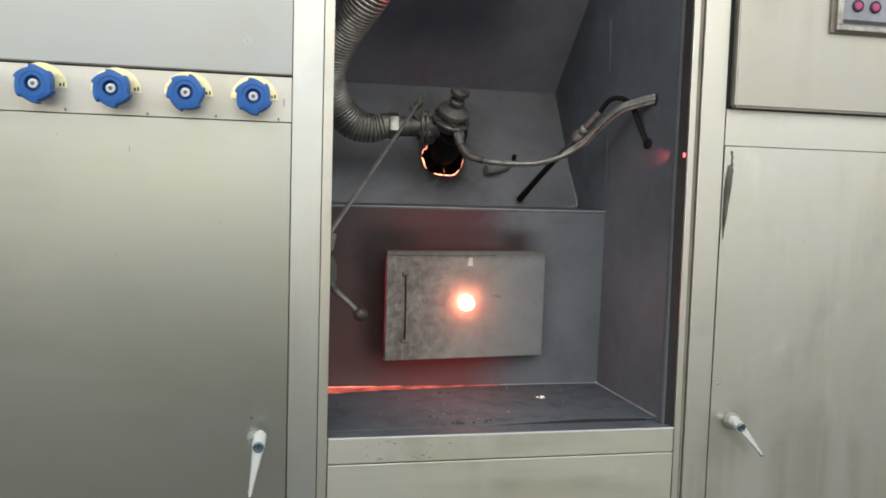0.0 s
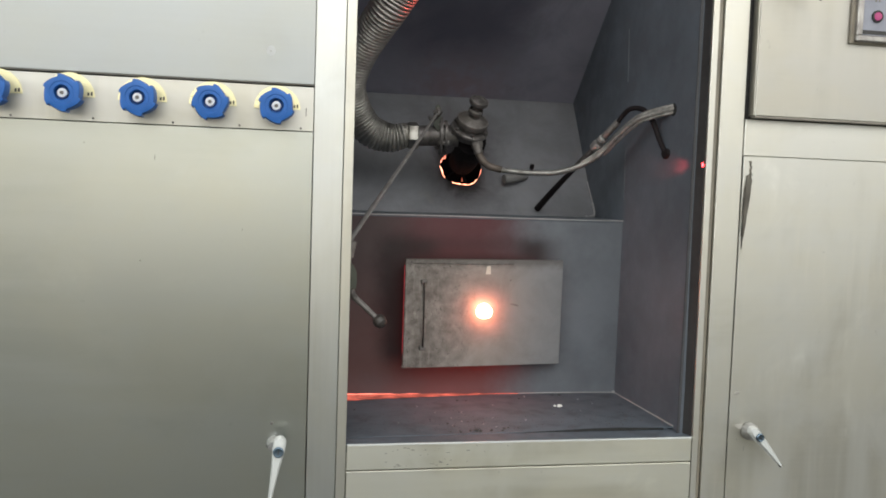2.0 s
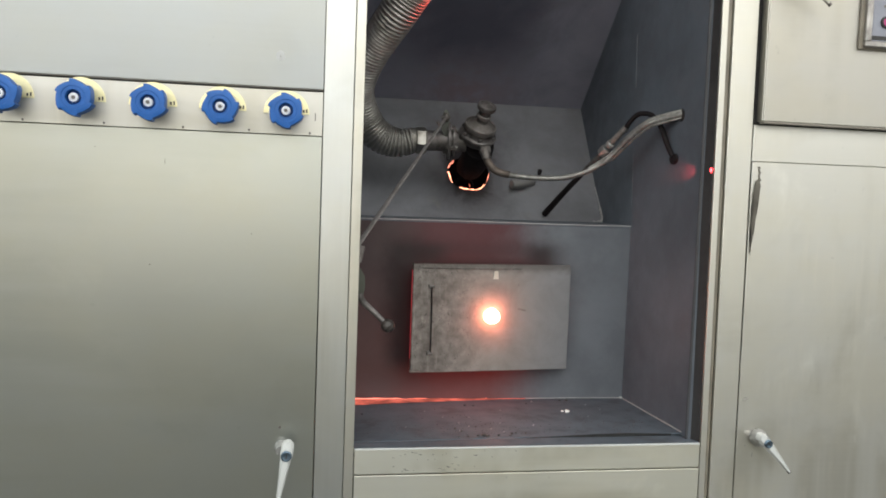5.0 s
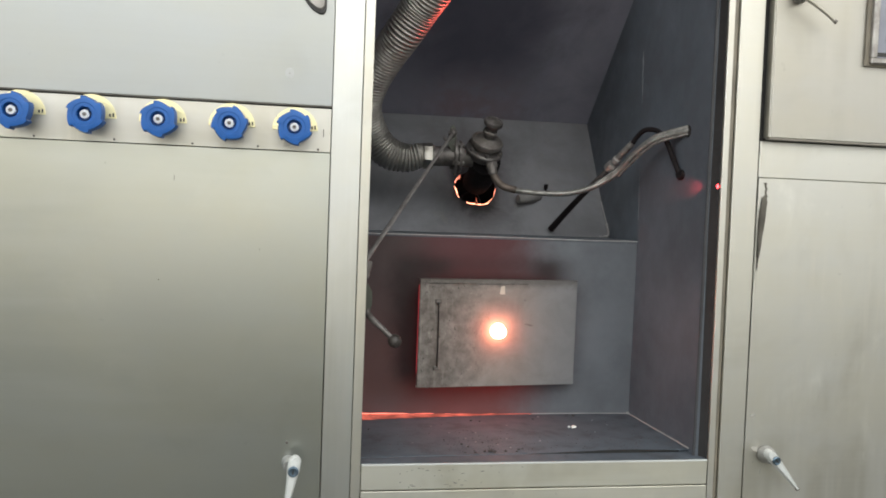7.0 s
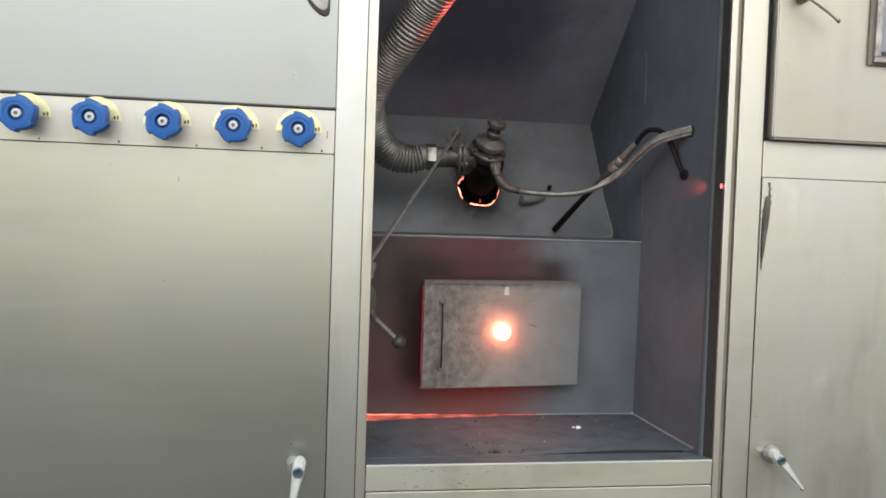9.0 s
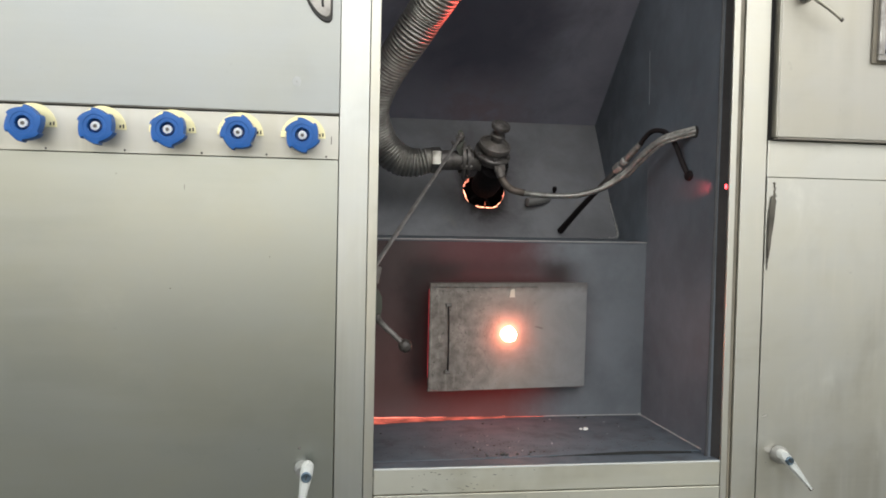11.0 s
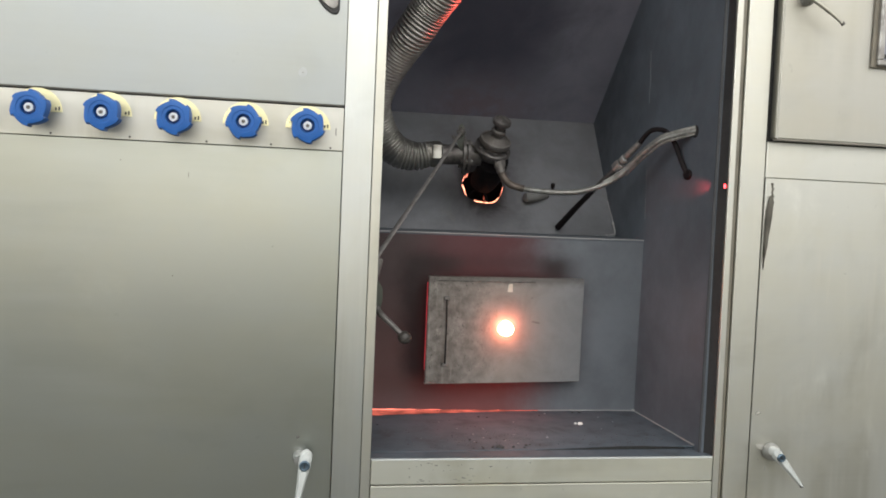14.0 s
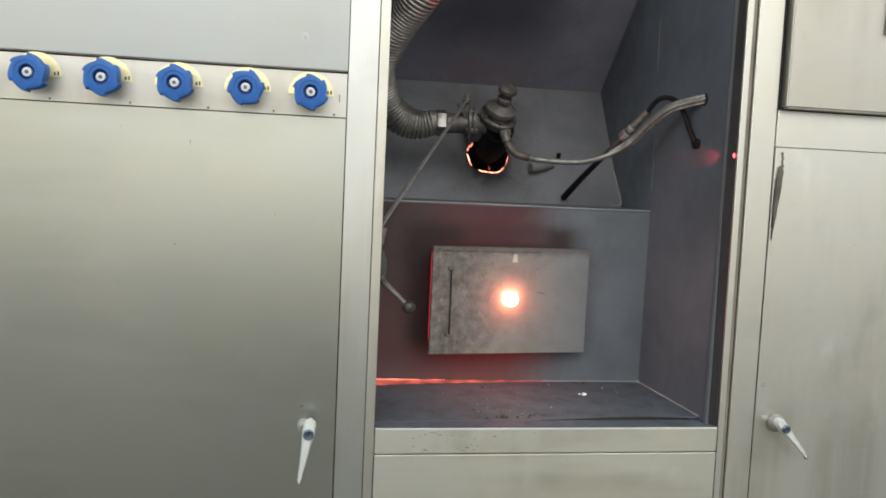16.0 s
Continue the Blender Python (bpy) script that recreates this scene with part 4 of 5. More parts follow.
# the firebox behind the mouth
fire = thing("firebox", "burnt iron firebox with a glowing ember bed", "firebox")
bm = sheet([(0.10, WY + 0.006, 0.93), (0.42, WY + 0.006, 0.93), (0.42, 0.60, 0.93), (0.10, 0.60, 0.93)], -0.004)
sheet([(LX, 0.60, 0.92), (0.45, 0.60, 0.92), (0.45, 0.60, 1.27), (LX, 0.60, 1.27)], -0.004, bm)
sheet([(0.45, WY + 0.006, 0.92), (0.45, 0.60, 0.92), (0.45, 0.60, 1.27), (0.45, WY + 0.006, 1.27)], 0.004, bm)
part("lining", bm, M_BURNT, fire, "burnt iron lining")
bm = bmesh.new()
bmesh.ops.create_grid(bm, x_segments=26, y_segments=16, size=1)
for v in bm.verts:
    x, y = v.co.x, v.co.y
    v.co = (0.26 + 0.13 * x, 0.44 + 0.12 * y, 1.045 + 0.02 * noise.noise((x * 4, y * 4, 1)) + 0.01 * noise.noise((x * 11, y * 11, 5)))
part("ember_bed", bm, M_EMBER, fire, "glowing red ember bed")
part("ash_glow", box(LX + 0.005, 0.345, WY + 0.006, WY + 0.05, FZ - 0.003, FZ + 0.016), M_ASHGLOW, fire, "glowing embers under the back plate")
# the fire's light on the floor by the plate, put in as a thin glowing sheet
bm, rng = bmesh.new(), random.Random(31)
lo = [bm.verts.new((x, WY + 0.004, FZ + 0.0006)) for x in [LX + 0.004 + 0.008 * k for k in range(53)]]
hi = []
for v in lo:
    y = WY - max(0.002, 0.045 * ((0.375 - v.co.x) / 0.375) ** 1.3 * rng.uniform(0.95, 1.04))
    hi.append(bm.verts.new((v.co.x, y, floor_top(v.co.x, y) + 0.0008)))
for k in range(52):
    bm.faces.new((lo[k], lo[k + 1], hi[k + 1], hi[k]))
part("floor_glow_sheet", bm, M_FLOORGLOW, fire, "thin glowing sheet for the fire's light on the floor")
# red-hot throat collar between back plate and door
bm = bmesh.new()
box(0.1165, 0.1205, 0.252, WY - 0.001, 1.022, 1.186, 0.0008, bm)
part("throat_collar", bm, M_HOTCOLLAR, fire, "red-hot edge of the firebox throat")
# hidden glowing bars, added to throw firelight out of the gap round the door
part("fire_leak_bar", box(0.128, 0.37, 0.270, WY - 0.001, 1.184, 1.188, 0.0008), M_HOTBAR, fire, "hidden glowing bar, added for firelight above the door")
part("fire_leak_bar", box(0.128, 0.34, 0.272, WY - 0.001, 1.018, 1.022, 0.0008), M_HOTLOW, fire, "hidden glowing bar, added for firelight below the door")

# ---- the firebox door, a little ajar ----
DW, DZ0, DZ1 = 0.2965, 1.0085, 1.2005
door_m = pose(0.1135, 0.2335, 0, 0, 0, math.degrees(math.atan2(0.030, 0.2945)))
fd = thing("firebox_door", "scorched steel firebox door ajar with a glowing peephole", "door", door_m)
PX, PZ, RH = 0.1455, 1.1085, 0.0135
bm = bmesh.new()
inner, innerb, outer, outerb = [], [], [], []
for k in range(48):
    a = 2 * math.pi * (k + 0.5) / 48
    ca, sa = math.cos(a), math.sin(a)
    u = min(((DW - PX) if ca > 0 else -PX) / ca, ((DZ1 - PZ) if sa > 0 else (DZ0 - PZ)) / sa)
    inner.append(bm.verts.new((PX + RH * ca, 0, PZ + RH * sa)))
    innerb.append(bm.verts.new((PX + RH * ca, 0.004, PZ + RH * sa)))
    outer.append(bm.verts.new((PX + u * ca, 0, PZ + u * sa)))
for k in range(48):
    l = (k + 1) % 48
    bm.faces.new((inner[k], inner[l], outer[l], outer[k]))
    bm.faces.new((inner[k], innerb[k], innerb[l], inner[l]))
for x in (0, DW):
    for z in (DZ0, DZ1):
        near = sorted(outer, key=lambda v: (v.co - Vector((x, 0, z))).length)[:2]
        bm.faces.new((near[0], near[1], bm.verts.new((x, 0, z))))
part("plate", bm, M_DOOR, fd, "scorched grey steel plate", 0)
bm = box(-0.0015, DW + 0.001, 0.0005, 0.011, DZ1 - 0.001, DZ1 + 0.0012, 0.0004)
box(-0.002, DW, 0.0005, 0.011, DZ0 - 0.0012, DZ0 + 0.001, 0.0004, bm)
box(DW - 0.001, DW + 0.0014, 0.0005, 0.011, DZ0, DZ1, 0.0004, bm)
box(-0.0014, 0.001, 0.0005, 0.007, DZ0, DZ1, 0.0004, bm)
part("folded_edge", bm, M_DOOR, fd, "folded rim of the door plate")
part("peephole_glow", lathe([(RH * 0.98, -0.002), (RH * 0.95, 0.006), (RH * 0.84, 0.0135), (RH * 0.5, 0.0195), (0, 0.0215)], 28, along((PX, 0.001, PZ), (0, -1, 0))), M_PEEP, fd, "white-hot peephole")
part("handle_rod", sweep([(0.0325, -0.004, 1.045), (0.0322, -0.0065, 1.07), (0.0318, -0.0065, 1.13), (0.0312, -0.004, 1.161)], 0.0014, 14, 8), M_BLACK, fd, "thin dark handle rod")
for z in (1.0435, 1.1625):
    part("rod_bracket", box(0.0265, 0.0375, -0.005, 0.0, z - 0.0035, z + 0.0035, 0.001), M_ROD, fd, "small riveted bracket")
part("tab", hull([(0.1462, -0.0015, 1.1755), (0.1562, -0.0015, 1.1755), (0.1482, -0.0015, 1.1895), (0.1550, -0.0015, 1.1905), (0.1462, 0.0, 1.1755), (0.1562, 0, 1.1755), (0.1482, 0, 1.1895), (0.1550, 0, 1.1905)]), M_TAB, fd, "small pale tab")
part("slit", hull([(x, y, z) for x, z in ((0.195, 1.1205), (0.199, 1.1222), (0.212, 1.1190), (0.211, 1.1166)) for y in (-0.0008, 0.001)]), M_ROD, fd, "dark slit through the plate")
part("edge_fold", sweep([(0.004, -0.0004, DZ1 - 0.0062), (0.12, -0.0004, DZ1 - 0.0070), (0.20, -0.0004, DZ1 - 0.0064)], 0.0009, 12, 6), M_CAST, fd, "dark crease under the upper edge")
bm, rng = bmesh.new(), random.Random(11)
for k in range(26):
    x, z = 0.03 + abs(rng.gauss(0, 0.05)), rng.uniform(DZ0 + 0.01, DZ1 - 0.008)
    r = rng.uniform(0.0004, 0.0010)
    lathe([(r, 0), (r * 0.7, 0.0003), (0, 0.0004)], 6, along((x, -0.0001, z), (0, -1, 0)), bm)
tagged(part("scale_flecks", bm, M_BURNT, fd, "dark flecks of scale"), kind="stuff")

# ---- burner port: hot rim, dark burner tube, small flames ----
port = thing("burner_tube", "burnt black burner tube in a glowing port", "burner")
mt = along(PORT - OUT * 0.012, -OUT)
part("tube", lathe([(PR * 1.08, 0.006), (PR * 1.08, 0.13), (0, 0.13)], 40, along(PORT, -OUT)), M_BURNT, port, "burnt black tube wall")
part("nozzle", lathe([(0.024, 0.10), (0.024, 0.055), (0.020, 0.055), (0.019, 0.08), (0, 0.08)], 28, along(PORT + UP * 0.004, -OUT)), M_BURNT, port, "sooty burner nozzle")


def hot_arc(a0, a1, r0, w, seed):
    """A ragged glowing band that follows the port's rim."""
    b, rg = bmesh.new(), random.Random(seed)
    n = 26
    rows = []
    for k in range(n):
        u = k / (n - 1)
        a = radians(a0 + (a1 - a0) * u)
        th = w * (0.2 + 0.8 * max(0.0, math.sin(math.pi * u)) ** 0.6) * rg.uniform(0.45, 1.35)
        kk = int((a % (2 * math.pi)) / (2 * math.pi) * N) % N
        ro = r0 * wob[kk]
        rows.append([b.verts.new(on_plate(PORT.x + r * math.cos(a), ps + r * math.sin(a), o)) for r, o in ((ro, -0.0015), (ro, 0.0012), (ro - th, 0.0008), (ro - th, -0.0015))])
    for p, q in zip(rows, rows[1:]):
        for j in range(4):
            b.faces.new((p[j], p[(j + 1) % 4], q[(j + 1) % 4], q[j]))
    b.faces.new(rows[0]), b.faces.new(rows[-1])
    return b


part("hot_rim", hot_arc(240, 322, PR * 1.0, 0.0018, 1), M_HOTTER, port, "orange-hot lower rim")
part("hot_rim", hot_arc(178, 217, PR * 1.02, 0.0022, 2), M_HOTTER, port, "orange-hot rim")
part("hot_rim", hot_arc(134, 152, PR * 1.0, 0.0036, 4), M_HOTRIM, port, "pink-hot patch of the rim")
part("hot_rim", hot_arc(156, 166, PR * 1.0, 0.0016, 5), M_HOTRIM, port, "orange-hot rim")
part("hot_rim", hot_arc(326, 362, PR * 1.0, 0.0010, 6), M_HOTRIM, port, "dull red rim")
flames = []
for k, (x, s, h) in enumerate(((0.0035, -0.027, 0.010), (-0.012, -0.034, 0.006))):
    p = on_plate(PORT.x + x, ps + s, -0.014)
    fl = tagged(part("flame", lathe([(0, 0), (0.0008, h * 0.15), (0.0009, h * 0.4), (0.0004, h * 0.8), (0, h)], 8), M_FLAME), "small red lick of flame in the port", "flame", "flames in the port")
    fl.matrix_basis = pose(*p)
    flames.append(fl)

# ---- gas valve, pipe, hoses ----
VA = Vector((0.16, -0.75, 1)).normalized()
valve = thing("gas_valve", "grimy cast gas valve with a round knob", "valve")
mv = along(Vector((0.2455, 0.337, 1.4635)) - VA * 0.034, VA)
part("body", lathe([(0, -0.016), (0.020, -0.016), (0.026, -0.008), (0.027, 0.002), (0.022, 0.010), (0.021, 0.020), (0, 0.02)], 30, mv), M_CAST, valve, "cast valve body")
part("lower_flange", lathe([(0.034, 0.001), (0.036, 0.003), (0.036, 0.007), (0.034, 0.009), (0.02, 0.010), (0.02, 0.001)], 30, mv), M_CAST, valve, "bolted lower flange")
for k in range(6):
    a = math.pi * k / 3 + 0.3
    part("bolt", hexnut(0.0042, 0.006, mv @ pose(0.0315 * math.cos(a), 0.0315 * math.sin(a), 0.0085)), M_CAST, valve)
part("disc", lathe([(0.019, 0.014), (0.026, 0.016), (0.0302, 0.019), (0.0308, 0.0225), (0.0308, 0.0275), (0.0296, 0.0290), (0.0272, 0.0285), (0.0262, 0.0270), (0.0225, 0.0282), (0.0165, 0.0325), (0.0125, 0.0350), (0, 0.036)], 40, mv), M_ROD, valve, "domed diaphragm disc")
part("neck", lathe([(0.0115, 0.034), (0.0100, 0.042), (0.0095, 0.058), (0, 0.058)], 24, mv), M_CAST, valve)
part("neck_ring", lathe([(0.0125, 0.042), (0.0140, 0.044), (0.0140, 0.049), (0.0120, 0.051)], 24, mv), M_ROD, valve)
part("knob", lathe([(0.0100, 0.057), (0.0150, 0.0605), (0.0176, 0.0635), (0.0181, 0.0675), (0.0176, 0.0705), (0.0150, 0.0722), (0.0115, 0.0715), (0.0080, 0.0735), (0, 0.0742)], 36, mv), M_CAST, valve, "round grimy knob")
part("elbow", sweep([(0.250, 0.372, 1.420), (0.252, 0.40, 1.408), (0.2545, 0.44, 1.395), (0.256, 0.49, 1.384)], 0.0285, 16, 24), M_BURNT, valve, "sooty elbow into the port")
part("outlet", sweep([(0.2515, 0.350, 1.432), (0.2525, 0.340, 1.418), (0.254, 0.335, 1.402)], 0.0085, 8, 16), M_CAST, valve)
part("outlet_nut", hexnut(0.0115, 0.016, along((0.2525, 0.340, 1.421), (0.12, -0.2, -1))), M_ROD, valve, "hexagonal outlet nut")
part("lug", box(-0.010, 0.004, -0.006, 0.006, -0.006, 0.006, 0.002, None, pose(0.217, 0.357, 1.437)), M_CAST, valve)
part("pin", sweep([(0.205, 0.372, 1.444), (0.222, 0.362, 1.440)], 0.0042, 4, 10), M_CAST, valve)

pipe = thing("air_pipe", "dull iron air pipe with flange and plated nut", "pipe")
part("tube", sweep([(0.142, 0.390, 1.427), (0.18, 0.385, 1.428), (0.225, 0.378, 1.428)], 0.0195, 8, 28), M_CAST, pipe)
part("nut", hexnut(0.0262, 0.021, along((0.127, 0.391, 1.427), (1, -0.04, 0)) @ pose(0, 0, 0, 0, 0, 20)), M_NUT, pipe, "bright plated hexagonal nut")
part("ferrule", lathe([(0.021, -0.012), (0.0235, -0.010), (0.0235, 0.0), (0.021, 0.002), (0, 0.002)], 28, along((0.126, 0.391, 1.427), (1, -0.04, 0))), M_NUT, pipe, "ribbed ferrule")
part("flange", lathe([(0, 0), (0.037, 0), (0.037, 0.005), (0, 0.005)], 30, along((0.1885, 0.384, 1.428), (1, -0.1, 0))), M_CAST, pipe, "round bolted flange")
part("flange", lathe([(0, 0), (0.030, 0), (0.030, 0.005), (0, 0.005)], 30, along((0.1980, 0.383, 1.428), (1, -0.1, 0))), M_CAST, pipe, "round bolted flange")
for k in range(4):
    a = math.pi * k / 2 + 0.6
    part("bolt", hexnut(0.0048, 0.022, along((0.183, 0.384 + 0.025 * math.cos(a), 1.428 + 0.025 * math.sin(a)), (1, -0.1, 0))), M_ROD, pipe)
part("bracket", hull([(x, y, z) for x, z in ((0.1735, 1.448), (0.1765, 1.482), (0.1815, 1.487), (0.1870, 1.480), (0.1905, 1.440), (0.1840, 1.430)) for y in (0.366, 0.3695)]), M_OLIVE, pipe, "small dark upright bracket plate")
part("lug", sweep([(0.1795, 0.366, 1.461), (0.168, 0.364, 1.458), (0.165, 0.364, 1.463)], 0.0032, 8, 8), M_CAST, pipe)

hose = thing("corrugated_hose", "corrugated grey steel air hose curving upward", "hose")
PITCH = 0.0068
part("bellows", sweep([(0.122, 0.391, 1.426), (0.092, 0.391, 1.421), (0.055, 0.388, 1.432), (0.026, 0.375, 1.467), (0.011, 0.345, 1.510), (0.021, 0.310, 1.551), (0.044, 0.268, 1.592), (0.067, 0.230, 1.626), (0.090, 0.205, 1.662), (0.116, 0.170, 1.698), (0.154, 0.140, 1.76), (0.182, 0.13, 1.83)],
     lambda s: (0.0195 + 0.0060 * min(1, s / 0.05) + 0.0030 * min(1, max(0, (s - 0.26) / 0.1))) + 0.0056 * abs(math.sin(math.pi * s / PITCH)) ** 0.6, 900, 28), M_HOSE, hose, "close corrugations", 75)

part("cuff", lathe([(0.0215, -0.004), (0.0235, -0.002), (0.0235, 0.007), (0.0215, 0.009)], 28, along((0.118, 0.391, 1.4258), (1, 0, 0.03))), M_NUT, hose, "plated end cuff")

arm = thing("damper_rod", "dull flat iron damper rod with pivot ends", "rod")
a, b = Vector((0.1815, 0.362, 1.4715)), Vector((0.000, 0.054, 1.240))
part("bar", sweep([a, a.lerp(b, 0.5), b], lambda s: 0.0030 + 0.0038 * s, 8, 14, None, 0.55), M_BAR, arm)
part("eye", lathe([(0, -0.003), (0.008, -0.003), (0.009, 0), (0.008, 0.003), (0, 0.003)], 20, along(a, (1, -0.2, 0.2))), M_ROD, arm, "flattened eye")
part("pivot", lathe([(0, -0.010), (0.004, -0.010), (0.0042, 0.007), (0, 0.008)], 12, along(a, (1, -0.2, 0.2))), M_CAST, arm)
part("fork", box(-0.004, 0.005, -0.004, 0.004, -0.018, 0.008, 0.0015, None, pose(0.0075, 0.053, 1.236, 0, 12, 0)), M_ROD, arm, "fork end")

lev = thing("hand_lever", "olive bracket and iron hand lever with round ball", "lever")
part("bracket", hull([(-0.01, 0.040, 1.208), (0.008, 0.042, 1.210), (0.014, 0.043, 1.198), (0.0145, 0.043, 1.182), (0.011, 0.043, 1.160), (-0.01, 0.040, 1.160), (-0.01, 0.052, 1.208), (0.008, 0.052, 1.210), (0.014, 0.052, 1.198), (0.0145, 0.052, 1.182), (0.011, 0.052, 1.160), (-0.01, 0.052, 1.160)]), M_OLIVE, lev, "olive painted bracket")
part("shank", sweep([(0.006, 0.040, 1.172), (0.012, 0.040, 1.161), (0.030, 0.037, 1.1445), (0.046, 0.034, 1.1295)], lambda s: 0.0052 - 0.02 * s, 14, 12), M_CAST, lev, "tapered lever shank")
part("ball", lathe([(0, -0.0105), (0.005, -0.0095), (0.0088, -0.006), (0.0105, 0), (0.0088, 0.006), (0.005, 0.0095), (0, 0.0105)], 24, along((0.0495, 0.034, 1.126), (0.7, 0, -0.7))), M_BALL, lev, "worn round ball grip")
part("post", box(-0.012, 0.004, 0.043, 0.058, 1.05, 1.24, 0.002), M_GREYDARK, lev, "upright carrier in the shade of the post")

braid = thing("braided_hose", "braided steel gas hose sagging to the side plate", "hose")
part("braid", sweep([(0.254, 0.335, 1.405), (0.261, 0.335, 1.388), (0.275, 0.330, 1.373), (0.300, 0.325, 1.366), (0.346, 0.313, 1.362), (0.396, 0.298, 1.364), (0.434, 0.280, 1.376), (0.459, 0.262, 1.392), (0.473, 0.243, 1.408), (0.482, 0.215, 1.429), (0.493, 0.180, 1.4495), (0.505, 0.150, 1.4615), (0.545, 0.092, 1.475)],
     lambda s: 0.0052 + 0.0018 * max(0.0, 1 - s / 0.03) + 0.00035 * math.sin(2 * math.pi * s / 0.0030), 640, 14), M_BRAID, braid, "steel braid", 60)
part("sleeve", sweep([(0.2545, 0.3348, 1.402), (0.261, 0.3348, 1.388), (0.275, 0.3298, 1.373), (0.300, 0.3248, 1.366)], lambda s: 0.0074 - 0.012 * s, 40, 14), M_SLEEVE, braid, "heat-browned end sleeve")
part("strand", sweep([(0.440, 0.276, 1.383), (0.4615, 0.258, 1.4005), (0.474, 0.237, 1.4165), (0.483, 0.211, 1.4365), (0.494, 0.177, 1.4560), (0.506, 0.148, 1.4675), (0.545, 0.092, 1.481)], lambda s: 0.0036 + 0.0003 * math.sin(2 * math.pi * s / 0.0026), 420, 12), M_BRAID, braid, "second thinner strand", 60)
part("strand", sweep([(0.470, 0.240, 1.398), (0.480, 0.209, 1.420), (0.491, 0.174, 1.4415), (0.504, 0.145, 1.4550), (0.545, 0.089, 1.4695)], lambda s: 0.0022 + 0.0002 * math.sin(2 * math.pi * s / 0.0026), 300, 10), M_BRAID, braid, "thin outer strand", 60)
part("ferrule", lathe([(0.0078, 0), (0.0085, 0.002), (0.0085, 0.016), (0.0070, 0.018)], 18, along((0.2525, 0.335, 1.412), (0.25, 0, -1))), M_ROD, braid, "crimped ferrule")
part("hole", lathe([(0, 0), (0.0105, 0), (0.0105, 0.0006), (0, 0.0007)], 20, along((WX, 0.103, 1.470), (-1, 0, 0))), M_GAP, braid, "dark hole in the side plate")

gasline = thing("black_gas_line", "black rubber gas line with a metal coupling", "hose")
part("lance", sweep([(0.408, 0.441, 1.292), (0.428, 0.375, 1.340), (0.447, 0.318, 1.380)], lambda s: 0.0068 - 0.012 * s, 18, 14), M_BLACK, gasline, "black pipe to the back plate")
part("joint", sweep([(0.446, 0.320, 1.379), (0.457, 0.287, 1.401), (0.464, 0.272, 1.414)], 0.0052, 8, 14), M_CAST, gasline, "ribbed joint")
part("coupling", hexnut(0.0105, 0.017, along((0.4625, 0.275, 1.4105), (0.010, -0.026, 0.021)) @ pose(0, 0, 0, 0, 0, 15)), M_COUPLING, gasline, "bright hexagonal coupling")
part("collar", lathe([(0.0078, 0), (0.0082, 0.002), (0.0082, 0.008), (0.006, 0.010)], 18, along((0.4690, 0.2585, 1.4245), (0.010, -0.026, 0.021))), M_COUPLING, gasline, "bright collar")
part("sleeve", sweep([(0.471, 0.252, 1.430), (0.479, 0.235, 1.445), (0.486, 0.222, 1.457)], 0.0060, 8, 14), M_BRAID, gasline, "dull crimp sleeve")
part("rubber", sweep([(0.486, 0.222, 1.457), (0.490, 0.212, 1.468), (0.4955, 0.197, 1.4775), (0.504, 0.182, 1.4785), (0.511, 0.165, 1.472), (0.518, 0.148, 1.453), (0.525, 0.134, 1.422), (0.532, 0.122, 1.400), (0.545, 0.118, 1.388)], 0.0044, 44, 14), M_BLACK, gasline, "black rubber line")
part("grommet", lathe([(0.009, 0), (0.009, 0.003), (0.007, 0.005), (0, 0.005)], 22, along((WX, 0.120, 1.3985), (-1, 0, 0)) @ Matrix.Diagonal((1.5, 1, 1, 1))), M_BLACK, gasline, "black grommet")

peg = thing("sight_stub", "short grey pipe stub with a dark screw", "pipe stub")
part("stub", sweep([(0.344, 0.468, 1.3510), (0.366, 0.474, 1.3545), (0.392, 0.490, 1.360)], 0.0098, 8, 22), M_STUB, peg, "short grey pipe")
part("end_cap", lathe([(0, -0.002), (0.0080, -0.002), (0.0086, 0.0), (0.0086, 0.003), (0, 0.004)], 20, along((0.3445, 0.468, 1.3512), (-0.9, -0.3, -0.1))), M_STUB, peg)
part("screw", lathe([(0.0025, 0), (0.0025, 0.014), (0.0045, 0.014), (0.0045, 0.022), (0, 0.023)], 12, along((0.4085, 0.4985, 1.364), (-0.05, -0.45, 0.9))), M_BLACK, peg, "dark screw")

# glowing bead for the red dot; an added spot makes the patch beside it
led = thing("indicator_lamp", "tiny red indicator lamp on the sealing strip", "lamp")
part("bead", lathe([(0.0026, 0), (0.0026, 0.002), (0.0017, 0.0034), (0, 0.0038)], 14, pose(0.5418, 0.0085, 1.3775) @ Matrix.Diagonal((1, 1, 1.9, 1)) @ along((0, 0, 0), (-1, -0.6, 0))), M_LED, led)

# unseen fixture, added to carry the red spot that lights the hose
added_red_lamp = thing("added_red_lamp", "added unseen red lamp for the hose's red edge", "lamp")
part("socket", lathe([(0.011, 0), (0.011, 0.006), (0.009, 0.010), (0, 0.010)], 20, along((WX, 0.165, 1.800), (-1, 0, 0))), M_CAST, added_red_lamp, "dark socket of the added lamp")
part("lens", lathe([(0.008, 0.010), (0.008, 0.014), (0.005, 0.018), (0, 0.0195)], 18, along((WX, 0.165, 1.800), (-1, 0, 0))), M_LED, added_red_lamp, "lit red lens of the added lamp")

# ---- the uprights of the sheet-metal front, sheared a little to fit the camera's view ----


def leaning(obs, k):
    for ob in obs:
        for v in ob.data.vertices:
            v.co.x += (v.co.z - 1.25) * k


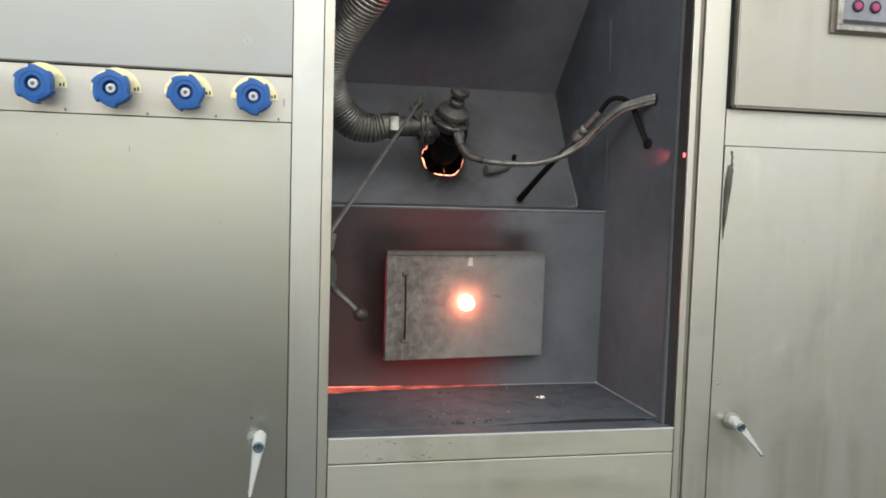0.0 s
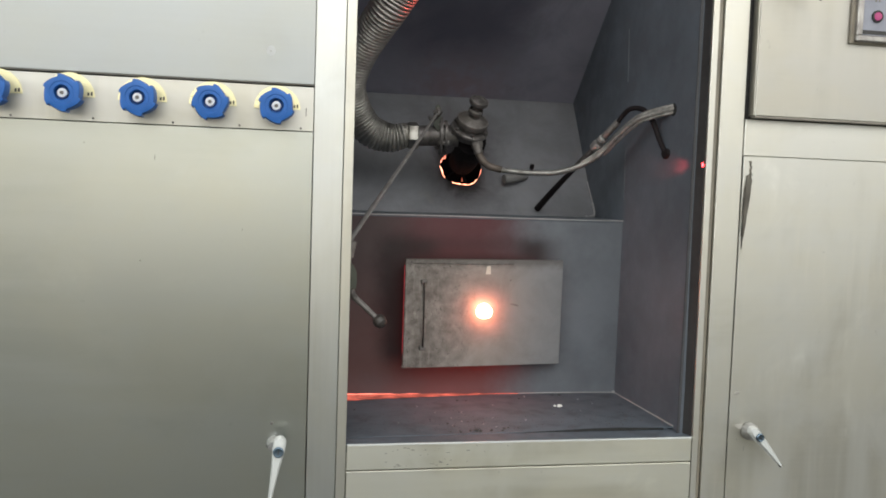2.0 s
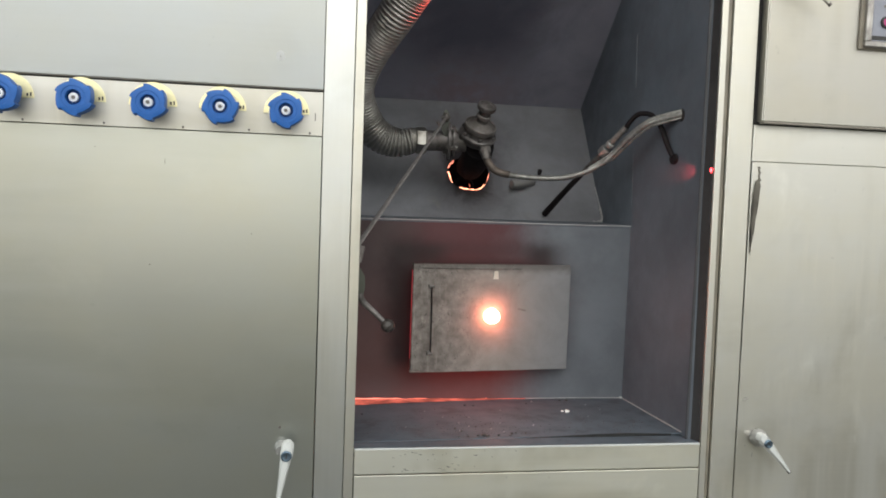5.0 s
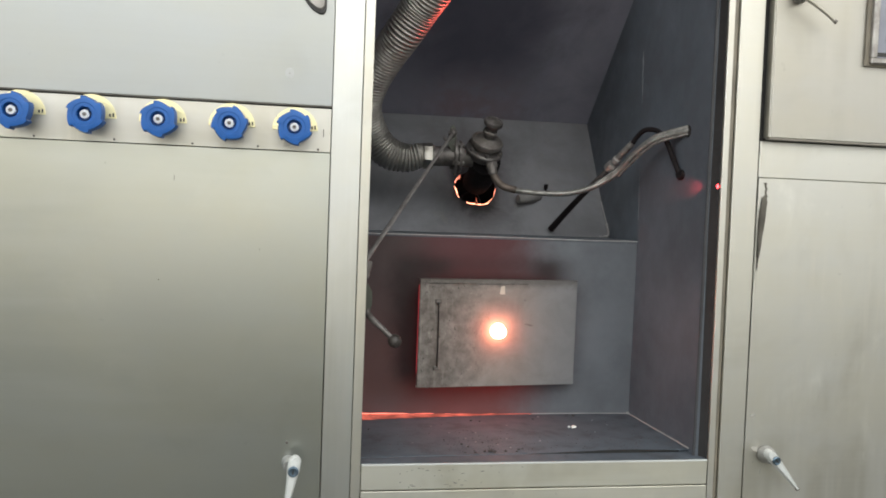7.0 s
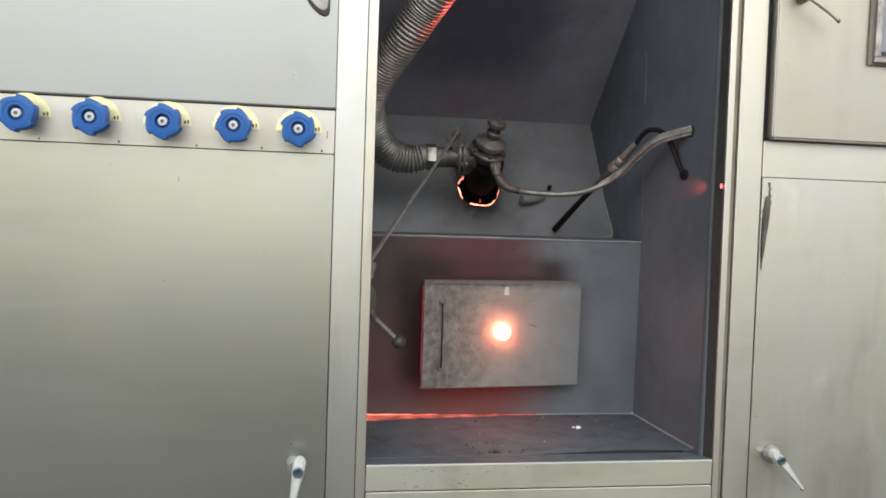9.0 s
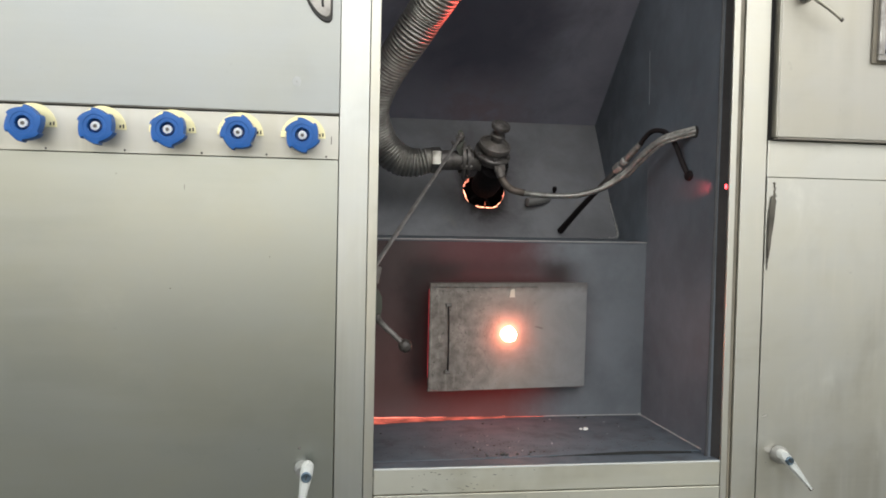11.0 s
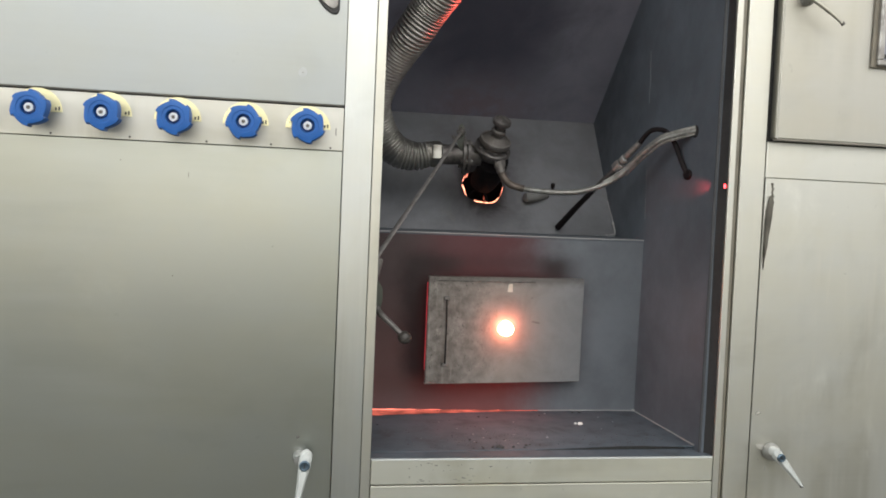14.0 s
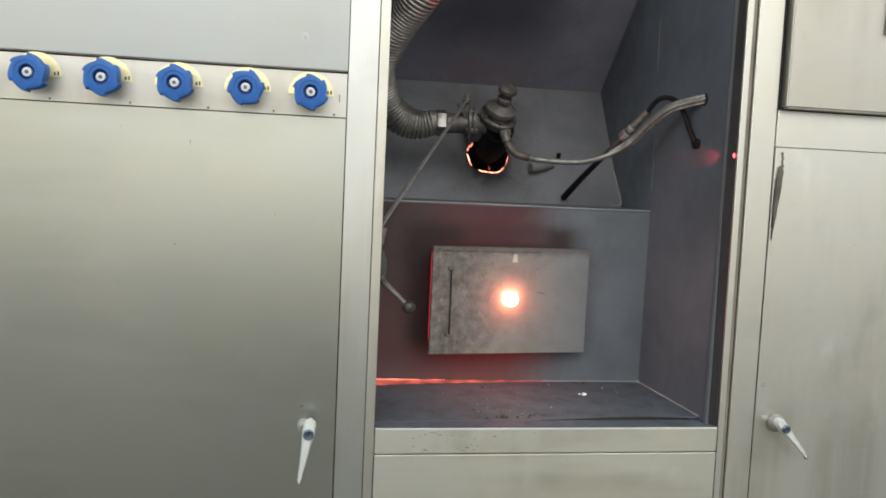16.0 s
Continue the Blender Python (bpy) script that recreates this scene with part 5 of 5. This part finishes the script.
leaning([o for o in left.children if o.name.startswith(("upper_panel", "valve_strip"))] + [o for o in door_a.children if o.name.startswith("door_panel")], 0.002)
leaning([o for o in mid.children if o.name.startswith(("left_post", "left_flange"))], 0.001)
leaning([o for o in mid.children if o.name.startswith(("groove", "joint_strip"))] + [o for o in right.children if o.name.startswith("post")], -0.0095)
leaning([o for o in door_b.children if o.name.startswith("door_panel")], -0.0075)
leaning([o for o in door_c.children if o.name.startswith(("door_panel", "shadow"))], -0.0095)

# shade under the warped lip, put in as a solid black sliver
part("lip_shadow_gap", hull([(0.215, 0.0400, 0.9472), (0.30, 0.0378, 0.9500), (0.40, 0.0372, 0.9478), (0.385, 0.0374, 0.9545), (0.44, 0.0372, 0.9552), (0.515, 0.0376, 0.9530), (0.515, 0.0390, 0.9490), (0.30, 0.0410, 0.9502), (0.40, 0.0392, 0.9545), (0.44, 0.0392, 0.9550), (0.515, 0.0396, 0.9528)]), M_GAP, rec, "black sliver for the shade under the warped lip")

bm, rng = bmesh.new(), random.Random(14)
for k in range(26):
    r = rng.uniform(0.0010, 0.0028)
    at = (WX - 0.004 - abs(rng.gauss(0, 0.018)), BY0 - 0.005 - rng.random() * 0.012, LZ + 0.0005)
    lathe([(r * 1.3, -0.0005), (r, r * 0.6), (0, r * 0.9)], 7, pose(*at), bm)
tagged(part("weld_spatter", bm, M_SCRATCH, rec, "dusty weld spatter in the corner"), kind="stuff")

# ---- crumbs and ash on the floor plate ----


def crumb(x, y, r, mat, label, seed, lift=0.0):
    b = bmesh.new()
    rg = random.Random(seed)
    bmesh.ops.create_icosphere(b, subdivisions=2, radius=r)
    for v in b.verts:
        v.co *= rg.uniform(0.75, 1.2)
        v.co.x *= 1.3
        v.co.z *= 0.75
    ob = tagged(part("crumb", b, mat, None, "", 0), label, "debris", "crumbs on the floor plate")
    top = floor_top(x, y)
    ob.matrix_basis = pose(x, y, top + r * 0.6 + lift)
    return ob


crumb(0.386, 0.180, 0.0036, M_CHALK, "white crumb of plaster on the floor plate", 1)
crumb(0.379, 0.184, 0.0022, M_CHALK, "white crumb of plaster on the floor plate", 2)
for k, (x, y, r) in enumerate(((0.302, 0.100, 0.0017), (0.182, 0.125, 0.0011), (0.205, 0.155, 0.0010), (0.250, 0.118, 0.0009), (0.176, 0.085, 0.0009), (0.245, 0.07, 0.0012), (0.345, 0.262, 0.0016), (0.44, 0.235, 0.0013), (0.135, 0.20, 0.0009), (0.160, 0.16, 0.0010), (0.195, 0.105, 0.0011), (0.228, 0.088, 0.0010), (0.270, 0.20, 0.0008), (0.415, 0.15, 0.0009), (0.455, 0.20, 0.0010), (0.092, 0.11, 0.0009))):
    crumb(x, y, r * 0.85, M_SPECK, "tiny pale crumb on the dusty floor plate", 10 + k)
for k, (x, y, r) in enumerate(((0.213, 0.235, 0.0018), (0.228, 0.232, 0.0013), (0.026, 0.19, 0.0015), (0.415, 0.268, 0.0024), (0.402, 0.270, 0.0017), (0.255, 0.058, 0.0022), (0.262, 0.062, 0.0016), (0.278, 0.060, 0.0013), (0.170, 0.095, 0.0018), (0.178, 0.080, 0.0015), (0.205, 0.10, 0.0014), (0.145, 0.12, 0.0012), (0.33, 0.245, 0.0015), (0.46, 0.22, 0.0012))):
    crumb(x, y, r, M_ASH, "dark flake of ash on the floor plate", 30 + k)
for k, (x, y, r) in enumerate(((0.208, 0.052, 0.0034), (0.214, 0.050, 0.0026), (0.199, 0.054, 0.0020), (0.232, 0.051, 0.0022), (0.183, 0.050, 0.0018), (0.168, 0.052, 0.0014), (0.250, 0.049, 0.0017))):
    crumb(x, y, r, M_ASH, "dark lump of ash by the sill", 60 + k)
bm, rng = bmesh.new(), random.Random(8)
for k in range(330):
    x, y, r = rng.uniform(0.02, 0.5) if k % 3 else rng.gauss(0.19, 0.06), 0.045 + abs(rng.gauss(0, 0.06)), rng.uniform(0.0003, 0.0013)
    x = min(0.5, max(0.02, x))
    if y < 0.27:
        top = floor_top(x, y) if y > 0.053 else FZ - 0.004
        lathe([(r, -0.0005), (r * 0.8, r * 0.7), (0, r)], 5, pose(x, y, top), bm)
tagged(part("grit", bm, M_ASH), "fine dark grit and ash on the floor plate", "debris", kind="stuff")

motions()
